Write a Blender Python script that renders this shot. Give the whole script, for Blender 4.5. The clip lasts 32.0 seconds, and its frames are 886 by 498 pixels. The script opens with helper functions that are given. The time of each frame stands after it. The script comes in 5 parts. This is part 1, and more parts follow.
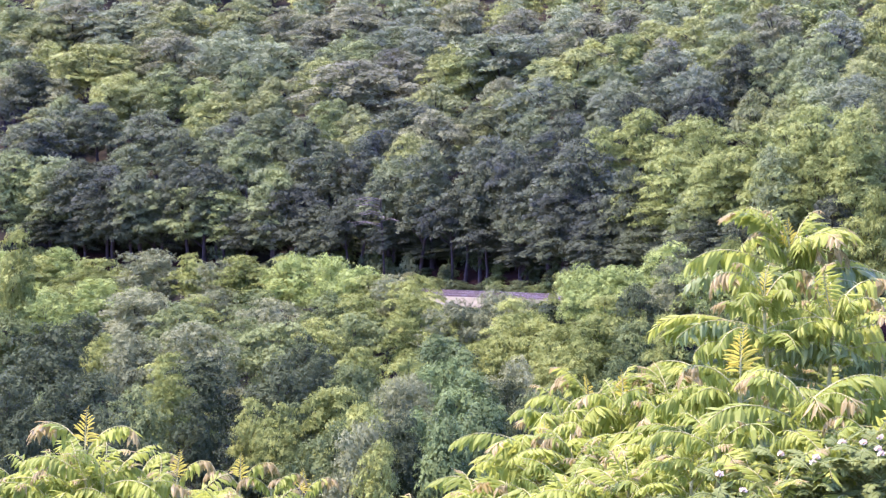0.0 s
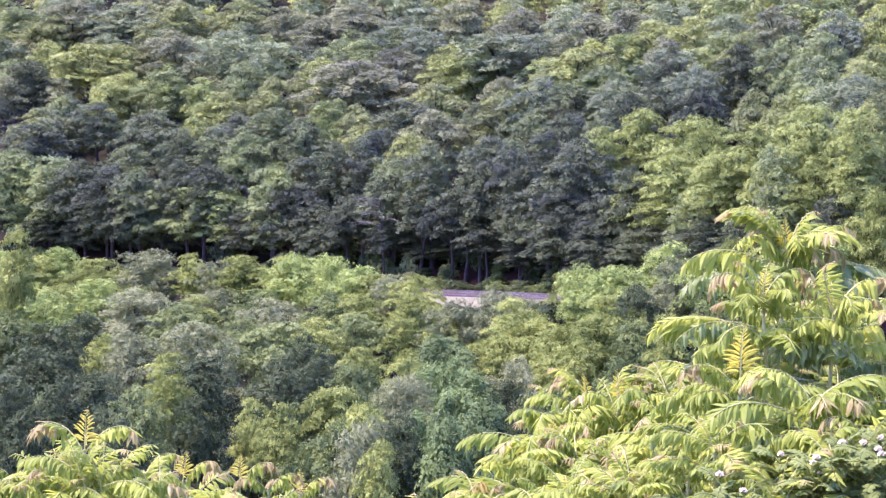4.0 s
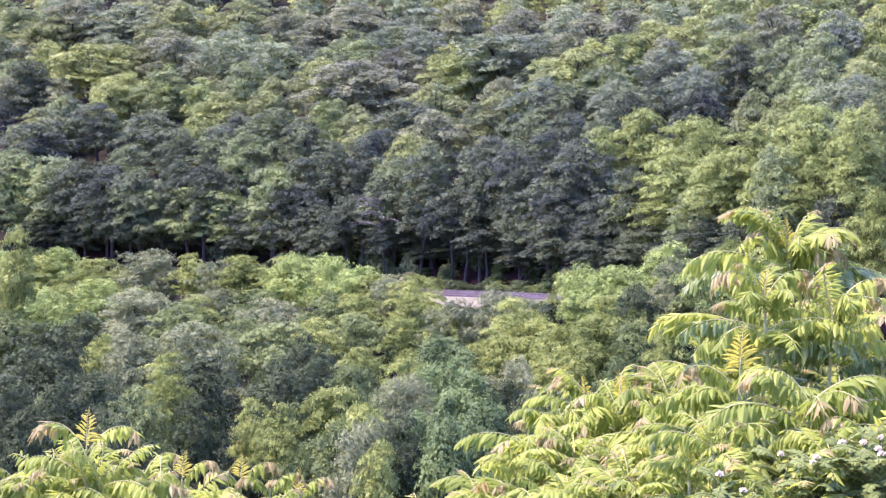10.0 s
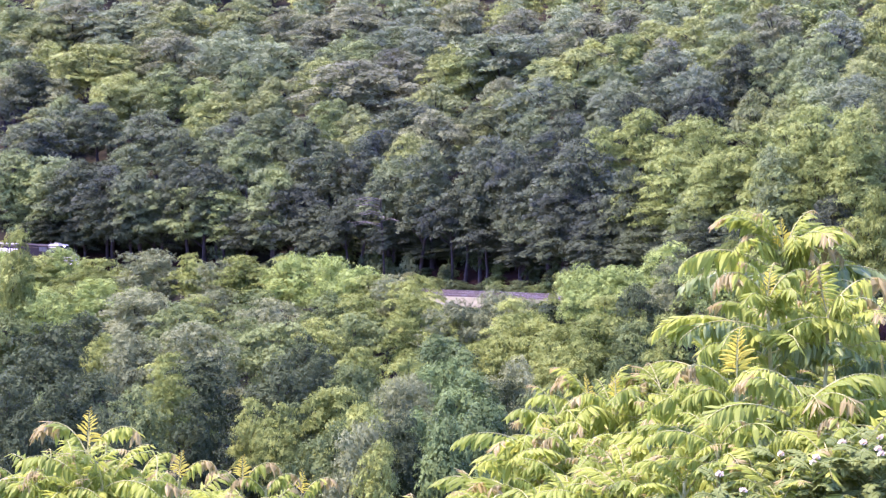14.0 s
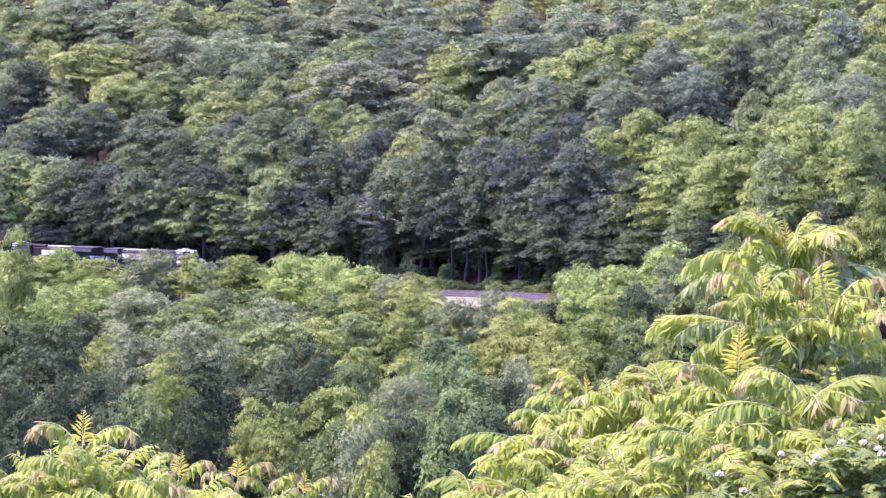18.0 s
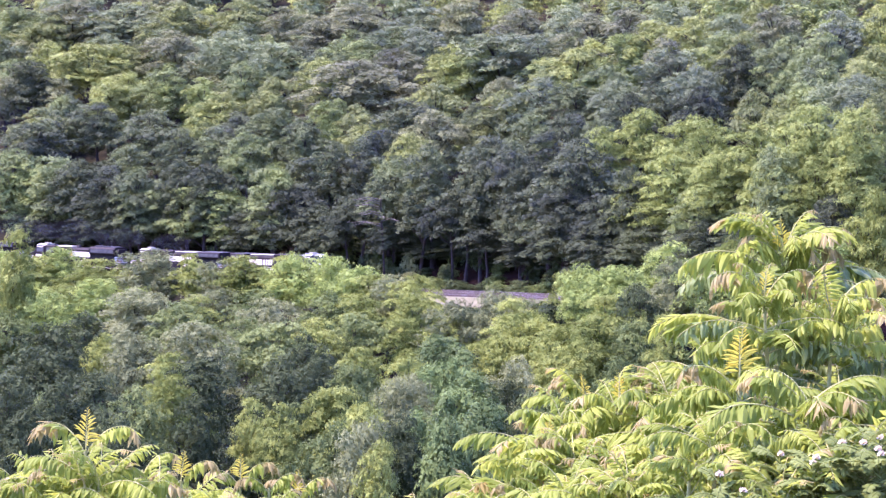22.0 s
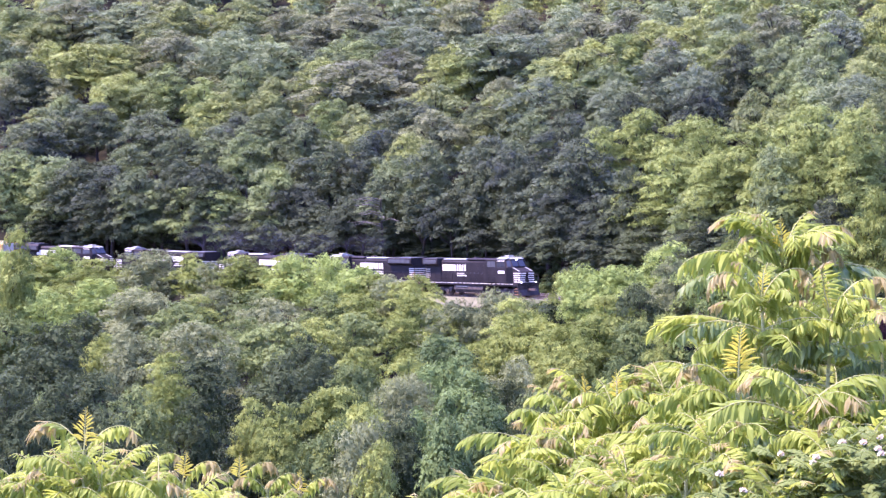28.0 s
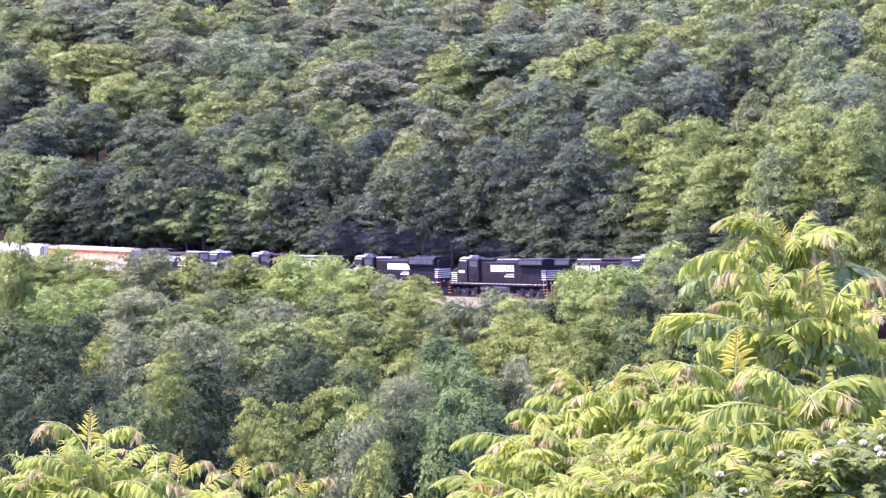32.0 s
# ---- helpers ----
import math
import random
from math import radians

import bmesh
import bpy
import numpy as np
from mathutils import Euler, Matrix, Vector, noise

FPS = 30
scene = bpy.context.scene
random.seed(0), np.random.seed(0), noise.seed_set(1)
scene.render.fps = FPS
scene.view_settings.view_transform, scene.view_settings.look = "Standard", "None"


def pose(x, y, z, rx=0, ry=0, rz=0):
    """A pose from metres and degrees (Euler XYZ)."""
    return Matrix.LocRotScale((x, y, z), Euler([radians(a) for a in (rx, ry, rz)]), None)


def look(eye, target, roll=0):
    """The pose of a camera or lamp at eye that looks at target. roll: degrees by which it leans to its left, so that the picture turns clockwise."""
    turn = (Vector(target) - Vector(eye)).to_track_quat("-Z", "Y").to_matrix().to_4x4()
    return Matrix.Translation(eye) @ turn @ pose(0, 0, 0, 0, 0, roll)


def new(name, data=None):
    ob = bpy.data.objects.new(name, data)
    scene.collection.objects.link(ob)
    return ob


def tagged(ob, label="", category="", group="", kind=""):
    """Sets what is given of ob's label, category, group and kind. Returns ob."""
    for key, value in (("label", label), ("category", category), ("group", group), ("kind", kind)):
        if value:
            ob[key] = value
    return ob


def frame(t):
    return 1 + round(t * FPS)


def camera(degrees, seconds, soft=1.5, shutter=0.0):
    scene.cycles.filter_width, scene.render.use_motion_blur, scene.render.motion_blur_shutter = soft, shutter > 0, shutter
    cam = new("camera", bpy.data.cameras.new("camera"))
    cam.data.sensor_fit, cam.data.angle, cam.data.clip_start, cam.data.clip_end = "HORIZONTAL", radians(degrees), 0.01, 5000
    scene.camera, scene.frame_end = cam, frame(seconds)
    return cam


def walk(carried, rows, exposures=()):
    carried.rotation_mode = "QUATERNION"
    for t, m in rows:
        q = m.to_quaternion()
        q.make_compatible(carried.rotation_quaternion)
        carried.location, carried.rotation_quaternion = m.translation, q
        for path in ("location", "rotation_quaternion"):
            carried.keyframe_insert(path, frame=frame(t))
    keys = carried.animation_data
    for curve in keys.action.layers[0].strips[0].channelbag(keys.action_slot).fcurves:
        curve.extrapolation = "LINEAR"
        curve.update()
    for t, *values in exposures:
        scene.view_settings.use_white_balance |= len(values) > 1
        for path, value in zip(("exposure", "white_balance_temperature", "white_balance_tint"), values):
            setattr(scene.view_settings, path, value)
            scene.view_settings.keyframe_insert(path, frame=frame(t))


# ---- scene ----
EYE = (0.0, 0.0, 16.0)
cam = camera(25.0, 32.0, soft=1.36)
VIEW = pose(*EYE, 87.85, 0, 0)
walk(cam, [(0, VIEW), (32, VIEW)], exposures=[(0, 2.08, 5240, 82), (32, 2.08, 5240, 82)])

# ---- daylight ----
SUN_EL, SUN_AZ = radians(62), radians(271)
world = bpy.data.worlds.new("world")
scene.world = world
world.use_nodes = True
wn = world.node_tree.nodes
sky = wn.new("ShaderNodeTexSky")
sky.sky_type, sky.sun_disc = "NISHITA", False
sky.sun_elevation, sky.sun_rotation = SUN_EL, SUN_AZ
sky.air_density, sky.dust_density, sky.ozone_density = 1.8, 0.5, 6.0
wn["Background"].inputs["Strength"].default_value = 0.149
world.node_tree.links.new(sky.outputs[0], wn["Background"].inputs["Color"])
sun = new("sun", bpy.data.lights.new("sun", "SUN"))
sun.data.energy, sun.data.angle, sun.data.color = 4.32, radians(6), (1.0, 0.87, 0.42)
sun_dir = Vector((math.sin(SUN_AZ) * math.cos(SUN_EL), math.cos(SUN_AZ) * math.cos(SUN_EL), math.sin(SUN_EL)))
sun.matrix_world = look(sun_dir * 300, (0, 0, 0))

# ---- materials ----


def mat_base(name, rough=0.6, metal=0.0, spec=0.4):
    m = bpy.data.materials.new(name)
    m.use_nodes = True
    b = m.node_tree.nodes["Principled BSDF"]
    b.inputs["Roughness"].default_value = rough
    b.inputs["Metallic"].default_value = metal
    b.inputs["Specular IOR Level"].default_value = spec
    return m, m.node_tree.nodes, m.node_tree.links, b


def ramp(n, stops):
    r = n.new("ShaderNodeValToRGB")
    el = r.color_ramp.elements
    while len(el) < len(stops):
        el.new(0.5)
    for e, (p, c) in zip(el, stops):
        e.position, e.color = p, (*c, 1)
    return r


def surface(name, c1, c2, scale=4.0, rough=0.6, metal=0.0, bump=0.2, spec=0.4, fine=40.0):
    """Two-scale noise between two colours, with fine relief."""
    m, n, l, b = mat_base(name, rough, metal, spec)
    tc = n.new("ShaderNodeTexCoord")
    n1, n2 = n.new("ShaderNodeTexNoise"), n.new("ShaderNodeTexNoise")
    n1.inputs["Scale"].default_value, n1.inputs["Detail"].default_value = scale, 6
    n2.inputs["Scale"].default_value, n2.inputs["Detail"].default_value = fine, 4
    mx = n.new("ShaderNodeMix")
    mx.inputs[0].default_value = 0.35
    l.new(tc.outputs["Object"], n1.inputs["Vector"])
    l.new(tc.outputs["Object"], n2.inputs["Vector"])
    l.new(n1.outputs["Fac"], mx.inputs[2])
    l.new(n2.outputs["Fac"], mx.inputs[3])
    r = ramp(n, [(0.35, c1), (0.68, c2)])
    l.new(mx.outputs[0], r.inputs[0])
    l.new(r.outputs[0], b.inputs["Base Color"])
    bp = n.new("ShaderNodeBump")
    bp.inputs["Strength"].default_value = bump
    bp.inputs["Distance"].default_value = 0.05
    l.new(n2.outputs["Fac"], bp.inputs["Height"])
    l.new(bp.outputs[0], b.inputs["Normal"])
    return m


def foliage(name, dark, light, through_light, sheen=0.14, rough=0.6, vary=0.22, bough=1.25, size=0.30):
    """Leaves: tone varies leaf by leaf, bough by bough (old and new growth) and plant by plant; light passes through them."""
    m, n, l, b = mat_base(name, rough, 0.0, sheen)
    geo, info, tc = n.new("ShaderNodeNewGeometry"), n.new("ShaderNodeObjectInfo"), n.new("ShaderNodeTexCoord")
    r = ramp(n, [(0.0, dark), (1.0, light)])
    spread = n.new("ShaderNodeMath")
    spread.operation = "MULTIPLY"
    spread.inputs[1].default_value = 90.0
    l.new(info.outputs["Random"], spread.inputs[0])
    no = n.new("ShaderNodeTexNoise")
    no.noise_dimensions = "4D"
    no.inputs["Scale"].default_value, no.inputs["Detail"].default_value = size, 1.5
    l.new(tc.outputs["Object"], no.inputs["Vector"])
    l.new(spread.outputs[0], no.inputs["W"])
    total = None
    for socket, gain, base in ((info.outputs["Random"], 2 * vary, 0.42 - vary - 0.5 * bough), (geo.outputs["Random Per Island"], 0.15, 0.105), (no.outputs["Fac"], bough, 0.0)):
        a = n.new("ShaderNodeMath")
        a.operation = "MULTIPLY_ADD"
        a.inputs[1].default_value, a.inputs[2].default_value = gain, base
        l.new(socket, a.inputs[0])
        if total is not None:
            l.new(total, a.inputs[2])
        total = a.outputs[0]
    l.new(total, r.inputs[0])
    l.new(r.outputs[0], b.inputs["Base Color"])
    t = n.new("ShaderNodeBsdfTranslucent")
    hs = n.new("ShaderNodeHueSaturation")
    hs.inputs["Hue"].default_value = 0.49
    hs.inputs["Value"].default_value = 1.5
    l.new(r.outputs[0], hs.inputs["Color"])
    l.new(hs.outputs[0], t.inputs["Color"])
    mix = n.new("ShaderNodeMixShader")
    mix.inputs[0].default_value = through_light
    l.new(b.outputs[0], mix.inputs[1])
    l.new(t.outputs[0], mix.inputs[2])
    l.new(mix.outputs[0], n["Material Output"].inputs["Surface"])
    return m


LEAF = {
    "yellow": foliage("leaf_yellow_green", (0.060, 0.094, 0.015), (0.256, 0.322, 0.068), 0.20, 0.05),
    "fresh": foliage("leaf_fresh_green", (0.094, 0.152, 0.03), (0.265, 0.365, 0.08), 0.20, 0.05),
    "green": foliage("leaf_mid_green", (0.040, 0.070, 0.018), (0.166, 0.228, 0.064), 0.18, 0.05),
    "blue": foliage("leaf_silver_green", (0.078, 0.106, 0.048), (0.156, 0.190, 0.088), 0.30, 0.07),
    "olive": foliage("leaf_olive", (0.06, 0.084, 0.032), (0.215, 0.262, 0.102), 0.18, 0.05),
    # Dark copy whose colour also stands in for shade between the valley's trees
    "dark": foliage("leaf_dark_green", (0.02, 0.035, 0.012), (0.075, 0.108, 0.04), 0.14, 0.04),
    # Hillside leaves, locust apart: distance haze painted in as extra blue and grey
    "hill_yellow": foliage("hazed_leaf_yellow_green", (0.084, 0.114, 0.054), (0.254, 0.32, 0.066), 0.14, 0.05),
    "hill_green": foliage("hazed_leaf_green", (0.062, 0.09, 0.058), (0.196, 0.272, 0.062), 0.14, 0.05),
    "hill_blue": foliage("hazed_leaf_silver", (0.064, 0.09, 0.066), (0.186, 0.252, 0.09), 0.14, 0.06),
    "hill_olive": foliage("hazed_leaf_olive", (0.074, 0.091, 0.064), (0.198, 0.24, 0.084), 0.14, 0.05),
    # Shaded copy of the hill leaves: shade put into a darker colour
    "hill_shade": foliage("hazed_leaf_shaded", (0.04, 0.054, 0.046), (0.124, 0.174, 0.054), 0.14, 0.05),
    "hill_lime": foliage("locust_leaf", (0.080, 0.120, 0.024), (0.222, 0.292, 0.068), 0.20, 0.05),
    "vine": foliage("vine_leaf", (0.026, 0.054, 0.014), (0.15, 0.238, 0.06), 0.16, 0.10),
    # Darkest shaded copy, for the hillside's foot and the hollows between crowns
    "hill_dark": foliage("hazed_leaf_dark_shaded", (0.024, 0.034, 0.027), (0.078, 0.109, 0.042), 0.12, 0.05),
}
HILLSIDE = ("hill", "fan", "edge", "stilt", "locust")
BARK = surface("bark", (0.013, 0.011, 0.010), (0.034, 0.028, 0.024), 3, 0.9, bump=0.6, fine=18)
DEADWOOD = surface("dead_wood", (0.09, 0.085, 0.075), (0.18, 0.17, 0.15), 3, 0.9, bump=0.4)
# Near-black floor: the canopy's shade is put into the soil colour
SOIL = surface("shaded_forest_floor", (0.008, 0.009, 0.005), (0.022, 0.021, 0.012), 0.25, 0.95, bump=0.6, fine=3, spec=0.05)
# Reddish earth, darkened in its colour to stand for the trees' shade
EARTH = surface("shaded_red_earth", (0.010, 0.0055, 0.004), (0.026, 0.013, 0.009), 0.6, 0.95, bump=0.8, fine=5, spec=0.05)
STONE = surface("ballast_stone", (0.086, 0.090, 0.050), (0.150, 0.155, 0.090), 0.5, 0.9, bump=1.0, fine=9, spec=0.05)
RUST = surface("rail_steel", (0.085, 0.066, 0.055), (0.17, 0.135, 0.115), 2, 0.5, 0.5, 0.1)
RAILTOP = surface("rail_head", (0.35, 0.34, 0.33), (0.5, 0.49, 0.48), 2, 0.3, 0.9, 0.0)
TIE = surface("tie_wood", (0.100, 0.095, 0.070), (0.180, 0.170, 0.126), 1, 0.9, bump=0.5, spec=0.05)
BLACK = surface("black_paint", (0.0110, 0.0098, 0.0100), (0.0260, 0.0228, 0.0225), 0.7, 0.6, 0.0, 0.06, 0.12, 8)
GRIME = surface("underframe_grime", (0.022, 0.019, 0.018), (0.075, 0.062, 0.055), 1.4, 0.85, 0.0, 0.3, 0.3, 14)
WHITE = surface("white_paint", (0.52, 0.51, 0.41), (0.66, 0.65, 0.53), 1.5, 0.5, 0.0, 0.03, 0.4, 20)
ROOFGREY = surface("pale_roof_paint", (0.17, 0.185, 0.155), (0.29, 0.315, 0.265), 1.2, 0.5, 0.0, 0.05, 0.4, 10)
GRILLE = surface("grille_grey", (0.035, 0.04, 0.042), (0.085, 0.095, 0.095), 2, 0.6, 0.3, 0.3, 0.4, 30)
STEPS = surface("faded_orange", (0.32, 0.15, 0.06), (0.48, 0.25, 0.10), 2.5, 0.7)
ORANGE = surface("safety_orange", (0.40, 0.17, 0.05), (0.55, 0.27, 0.09), 1.5, 0.6, 0.0, 0.05, 0.4, 20)
CREAM = surface("cream_car_paint", (0.43, 0.43, 0.32), (0.55, 0.55, 0.43), 0.8, 0.55, 0.0, 0.05, 0.4, 12)


def faded_paint(name, low, mid, top, z_mid, z_top):
    """Car-side paint: the roof edge's colour runs down the side in worn streaks."""
    m, n, l, b = mat_base(name, 0.6, 0.0, 0.3)
    tc, sp = n.new("ShaderNodeTexCoord"), n.new("ShaderNodeSeparateXYZ")
    mp = n.new("ShaderNodeMapping")
    mp.inputs["Scale"].default_value = (1.6, 1.6, 0.35)
    no = n.new("ShaderNodeTexNoise")
    no.inputs["Scale"].default_value, no.inputs["Detail"].default_value = 1.3, 6
    l.new(tc.outputs["Object"], sp.inputs[0])
    l.new(tc.outputs["Object"], mp.inputs[0])
    l.new(mp.outputs[0], no.inputs["Vector"])
    ad = n.new("ShaderNodeMath")
    ad.operation = "MULTIPLY_ADD"
    ad.inputs[1].default_value = 1.7
    l.new(no.outputs["Fac"], ad.inputs[0])
    l.new(sp.outputs["Z"], ad.inputs[2])
    mr = n.new("ShaderNodeMapRange")
    mr.inputs["From Min"].default_value, mr.inputs["From Max"].default_value = z_mid + 0.85, z_top + 0.85
    l.new(ad.outputs[0], mr.inputs["Value"])
    r = ramp(n, [(0.0, low), (0.55, mid), (1.0, top)])
    l.new(mr.outputs[0], r.inputs[0])
    l.new(r.outputs[0], b.inputs["Base Color"])
    return m


RUSTY_CREAM = faded_paint("rust_streaked_cream_paint", (0.50, 0.45, 0.27), (0.52, 0.38, 0.17), (0.46, 0.24, 0.07), 1.9, 3.9)
GOLD = surface("yellow_mark", (0.6, 0.42, 0.08), (0.75, 0.55, 0.15), 2, 0.5)
GLASS, _n, _l, _b = mat_base("window_glass", 0.12, 0.0, 0.4)
_b.inputs["Base Color"].default_value = (0.02, 0.025, 0.03, 1)
LAMP, _n, _l, _b = mat_base("lit_lamp", 0.3)
_b.inputs["Base Color"].default_value = (0.9, 0.9, 0.85, 1)
_b.inputs["Emission Color"].default_value = (1.0, 0.95, 0.85, 1)
_b.inputs["Emission Strength"].default_value = 3.0
S_GREEN = foliage("sumac_leaf_bright", (0.140, 0.205, 0.021), (0.286, 0.356, 0.043), 0.43, 0.16, 0.50, 0.40, bough=0.0)
S_OLD = foliage("sumac_leaf_mature", (0.082, 0.140, 0.036), (0.190, 0.270, 0.072), 0.40, 0.26, 0.45, 0.36, bough=0.0)
S_YELLOW = foliage("sumac_leaf_young", (0.40, 0.378, 0.022), (0.56, 0.51, 0.046), 0.48, 0.3, 0.5, 0.2, bough=0.0)
S_RUST = foliage("sumac_leaf_rust", (0.200, 0.180, 0.046), (0.320, 0.290, 0.088), 0.42, 0.3, 0.5, 0.2, bough=0.0)
S_STEM = surface("sumac_stem", (0.24, 0.28, 0.07), (0.42, 0.42, 0.16), 9, 0.8, 0.0, 0.3, 0.3, 60)
S_CONE = surface("sumac_cone", (0.04, 0.015, 0.012), (0.10, 0.040, 0.032), 30, 0.95, 0.0, 0.8, 0.2, 120)
PETAL = foliage("petal_white_pink", (0.50, 0.45, 0.31), (0.68, 0.63, 0.44), 0.3, 0.3, 0.5, 0.2, bough=0.0)
WEED = foliage("weed_leaf", (0.060, 0.100, 0.020), (0.190, 0.250, 0.055), 0.3, 0.1, bough=0.0)

# ---- mesh building ----


class Geo:
    """Collects vertices and faces of one mesh; mi is the material slot of each face."""

    def __init__(self):
        self.v, self.f, self.mi, self.m = [], [], [], 0

    def face(self, pts):
        i = len(self.v)
        self.v += [tuple(p) for p in pts]
        self.f.append(tuple(range(i, i + len(pts))))
        self.mi.append(self.m)
        return self

    def add(self, verts, faces):
        i = len(self.v)
        self.v += [tuple(p) for p in verts]
        self.f += [tuple(k + i for k in q) for q in faces]
        self.mi += [self.m] * len(faces)
        return self

    def box(self, x0, x1, y0, y1, z0, z1, c=0.0):
        """A box, its four long edges (along x) chamfered by c."""
        if c <= 0:
            prof = [(y0, z0), (y1, z0), (y1, z1), (y0, z1)]
        else:
            prof = [(y0 + c, z0), (y1 - c, z0), (y1, z0 + c), (y1, z1 - c), (y1 - c, z1), (y0 + c, z1), (y0, z1 - c), (y0, z0 + c)]
        return self.along_x(prof, x0, x1)

    def along_x(self, prof, x0, x1):
        """A profile in y, z drawn out along x."""
        n = len(prof)
        vs = [(x0, y, z) for y, z in prof] + [(x1, y, z) for y, z in prof]
        fs = [(i, (i + 1) % n, n + (i + 1) % n, n + i) for i in range(n)]
        return self.add(vs, fs + [tuple(reversed(range(n))), tuple(range(n, 2 * n))])

    def along_y(self, prof, y0, y1):
        """A profile in x, z drawn out along y."""
        n = len(prof)
        vs = [(x, y0, z) for x, z in prof] + [(x, y1, z) for x, z in prof]
        fs = [(i, n + i, n + (i + 1) % n, (i + 1) % n) for i in range(n)]
        return self.add(vs, fs + [tuple(range(n)), tuple(reversed(range(n, 2 * n)))])

    def tube(self, pts, radii, n=6, caps=True):
        pts = [Vector(p) for p in pts]
        vs, fs = [], []
        for i, p in enumerate(pts):
            d = (pts[min(i + 1, len(pts) - 1)] - pts[max(i - 1, 0)]).normalized()
            a = d.orthogonal().normalized() if abs(d.x) > 0.9 else d.cross(Vector((1, 0, 0))).normalized()
            b = d.cross(a)
            for k in range(n):
                t = 2 * math.pi * k / n
                vs.append(p + radii[i] * (math.cos(t) * a + math.sin(t) * b))
        for i in range(len(pts) - 1):
            for k in range(n):
                fs.append((i * n + k, i * n + (k + 1) % n, (i + 1) * n + (k + 1) % n, (i + 1) * n + k))
        if caps:
            fs += [tuple(reversed(range(n))), tuple(range((len(pts) - 1) * n, len(pts) * n))]
        return self.add(vs, fs)

    def mesh(self, name, *mats):
        me = bpy.data.meshes.new(name)
        me.from_pydata(self.v, [], self.f)
        for m in mats:
            me.materials.append(m)
        if len(mats) > 1:
            me.polygons.foreach_set("material_index", self.mi)
        me.update()
        bm = bmesh.new()
        bm.from_mesh(me)
        bmesh.ops.recalc_face_normals(bm, faces=bm.faces)
        bm.to_mesh(me)
        bm.free()
        return me


def thing(name, label, category, group="", kind="", at=None):
    e = new(name)
    e.empty_display_size = 0.2
    if at is not None:
        e.matrix_basis = at
    return tagged(e, label, category, group, kind)


def part(name, geo, material, parent, label=""):
    me = geo.mesh(name, *(material if isinstance(material, (list, tuple)) else [material])) if isinstance(geo, Geo) else geo
    ob = new(name, me)
    ob.parent = parent
    return tagged(ob, label) if label else ob


# ---- the railway curve: metres along it (s) and out from it (n, away from the viewer) ----
BEND = 0.004023
TURN0 = 0.7158
RAD = 1 / BEND
MID_X, MID_Y = -40.39 - RAD * math.sin(TURN0), 285.40 - RAD * math.cos(TURN0)
ENDS = (-290.0, 185.0)


def rail_z(s):
    c = min(max(s, -40.0), 108.0)
    return 0.544 + 0.01200 * c + 2.393e-04 * (c - 30) ** 2 + 0.012 * (s - c)


def on_track(s, n=0.0):
    c = min(max(s, ENDS[0]), ENDS[1])
    a = TURN0 + BEND * c
    x, y = MID_X + (RAD + n) * math.sin(a), MID_Y + (RAD + n) * math.cos(a)
    return x + (s - c) * math.cos(a), y - (s - c) * math.sin(a)


def track_sn(x, y):
    a = math.atan2(x - MID_X, y - MID_Y)
    s = (a - TURN0) / BEND
    if ENDS[0] <= s <= ENDS[1]:
        return s, math.hypot(x - MID_X, y - MID_Y) - RAD
    c = ENDS[1] if s > ENDS[1] else ENDS[0]
    px, py = on_track(c)
    a = TURN0 + BEND * c
    return c + (x - px) * math.cos(a) - (y - py) * math.sin(a), (x - px) * math.sin(a) + (y - py) * math.cos(a)


def ground_z(x, y):
    s, n = track_sn(x, y)
    s = min(max(s, -400.0), 400.0)
    zt = rail_z(s) - 0.55
    if n > 11:
        return zt - 0.1 * min(n - 11, 3) + 0.75 * max(0, min(n - 13, 4)) + 0.40 * min(max(0, n - 17), 160) + 0.05 * max(0, n - 177)
    if n >= -3:
        return zt
    bank = min(14.3 - 0.45 * max(0, y - 4), zt + 0.6 * (-3 - n))
    return max(zt - 0.5 * (-3 - n), -10, bank)


def soft_ground(x, y):
    return ground_z(x, y) + (0.35 * noise.noise((x * 0.13, y * 0.13, 0)) if not -6 < track_sn(x, y)[1] < 13.5 else 0)


def build_ground():
    def steps(lo, hi, fine, far):
        out = list(np.arange(lo, hi + 0.1, fine))
        w = fine
        while out[-1] < far:
            w *= 1.35
            out.append(out[-1] + w)
        while out[0] > -far:
            w = max(fine, (lo - out[0]) * 0.3 + fine)
            out.insert(0, out[0] - w)
        return out
    xs, ys = steps(-130, 110, 3.0, 2500), steps(-10, 470, 3.0, 2500)
    vs = [(x, y, soft_ground(x, y)) for y in ys for x in xs]
    w = len(xs)
    fs = [(j * w + i, j * w + i + 1, (j + 1) * w + i + 1, (j + 1) * w + i) for j in range(len(ys) - 1) for i in range(w - 1)]
    g = Geo().add(vs, fs)
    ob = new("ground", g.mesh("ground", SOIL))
    ob.data.polygons.foreach_set("use_smooth", [True] * len(ob.data.polygons))
    tagged(ob, "leaf-littered forest floor of the valley and hillside", "ground", kind="structure")


def strip(prof, s0, s1, step):
    """A closed profile of (n, height over the rail's foot) swept along the railway."""
    g, k = Geo(), len(prof)
    ss = np.arange(s0, s1 + 0.01, step)
    vs = []
    for s in ss:
        z = rail_z(s)
        for n, h in prof:
            x, y = on_track(s, n)
            vs.append((x, y, z + h))
    fs = [(i * k + j, i * k + (j + 1) % k, (i + 1) * k + (j + 1) % k, (i + 1) * k + j) for i in range(len(ss) - 1) for j in range(k)]
    fs += [tuple(range(k)), tuple(range((len(ss) - 1) * k, len(ss) * k))]
    return g.add(vs, fs)


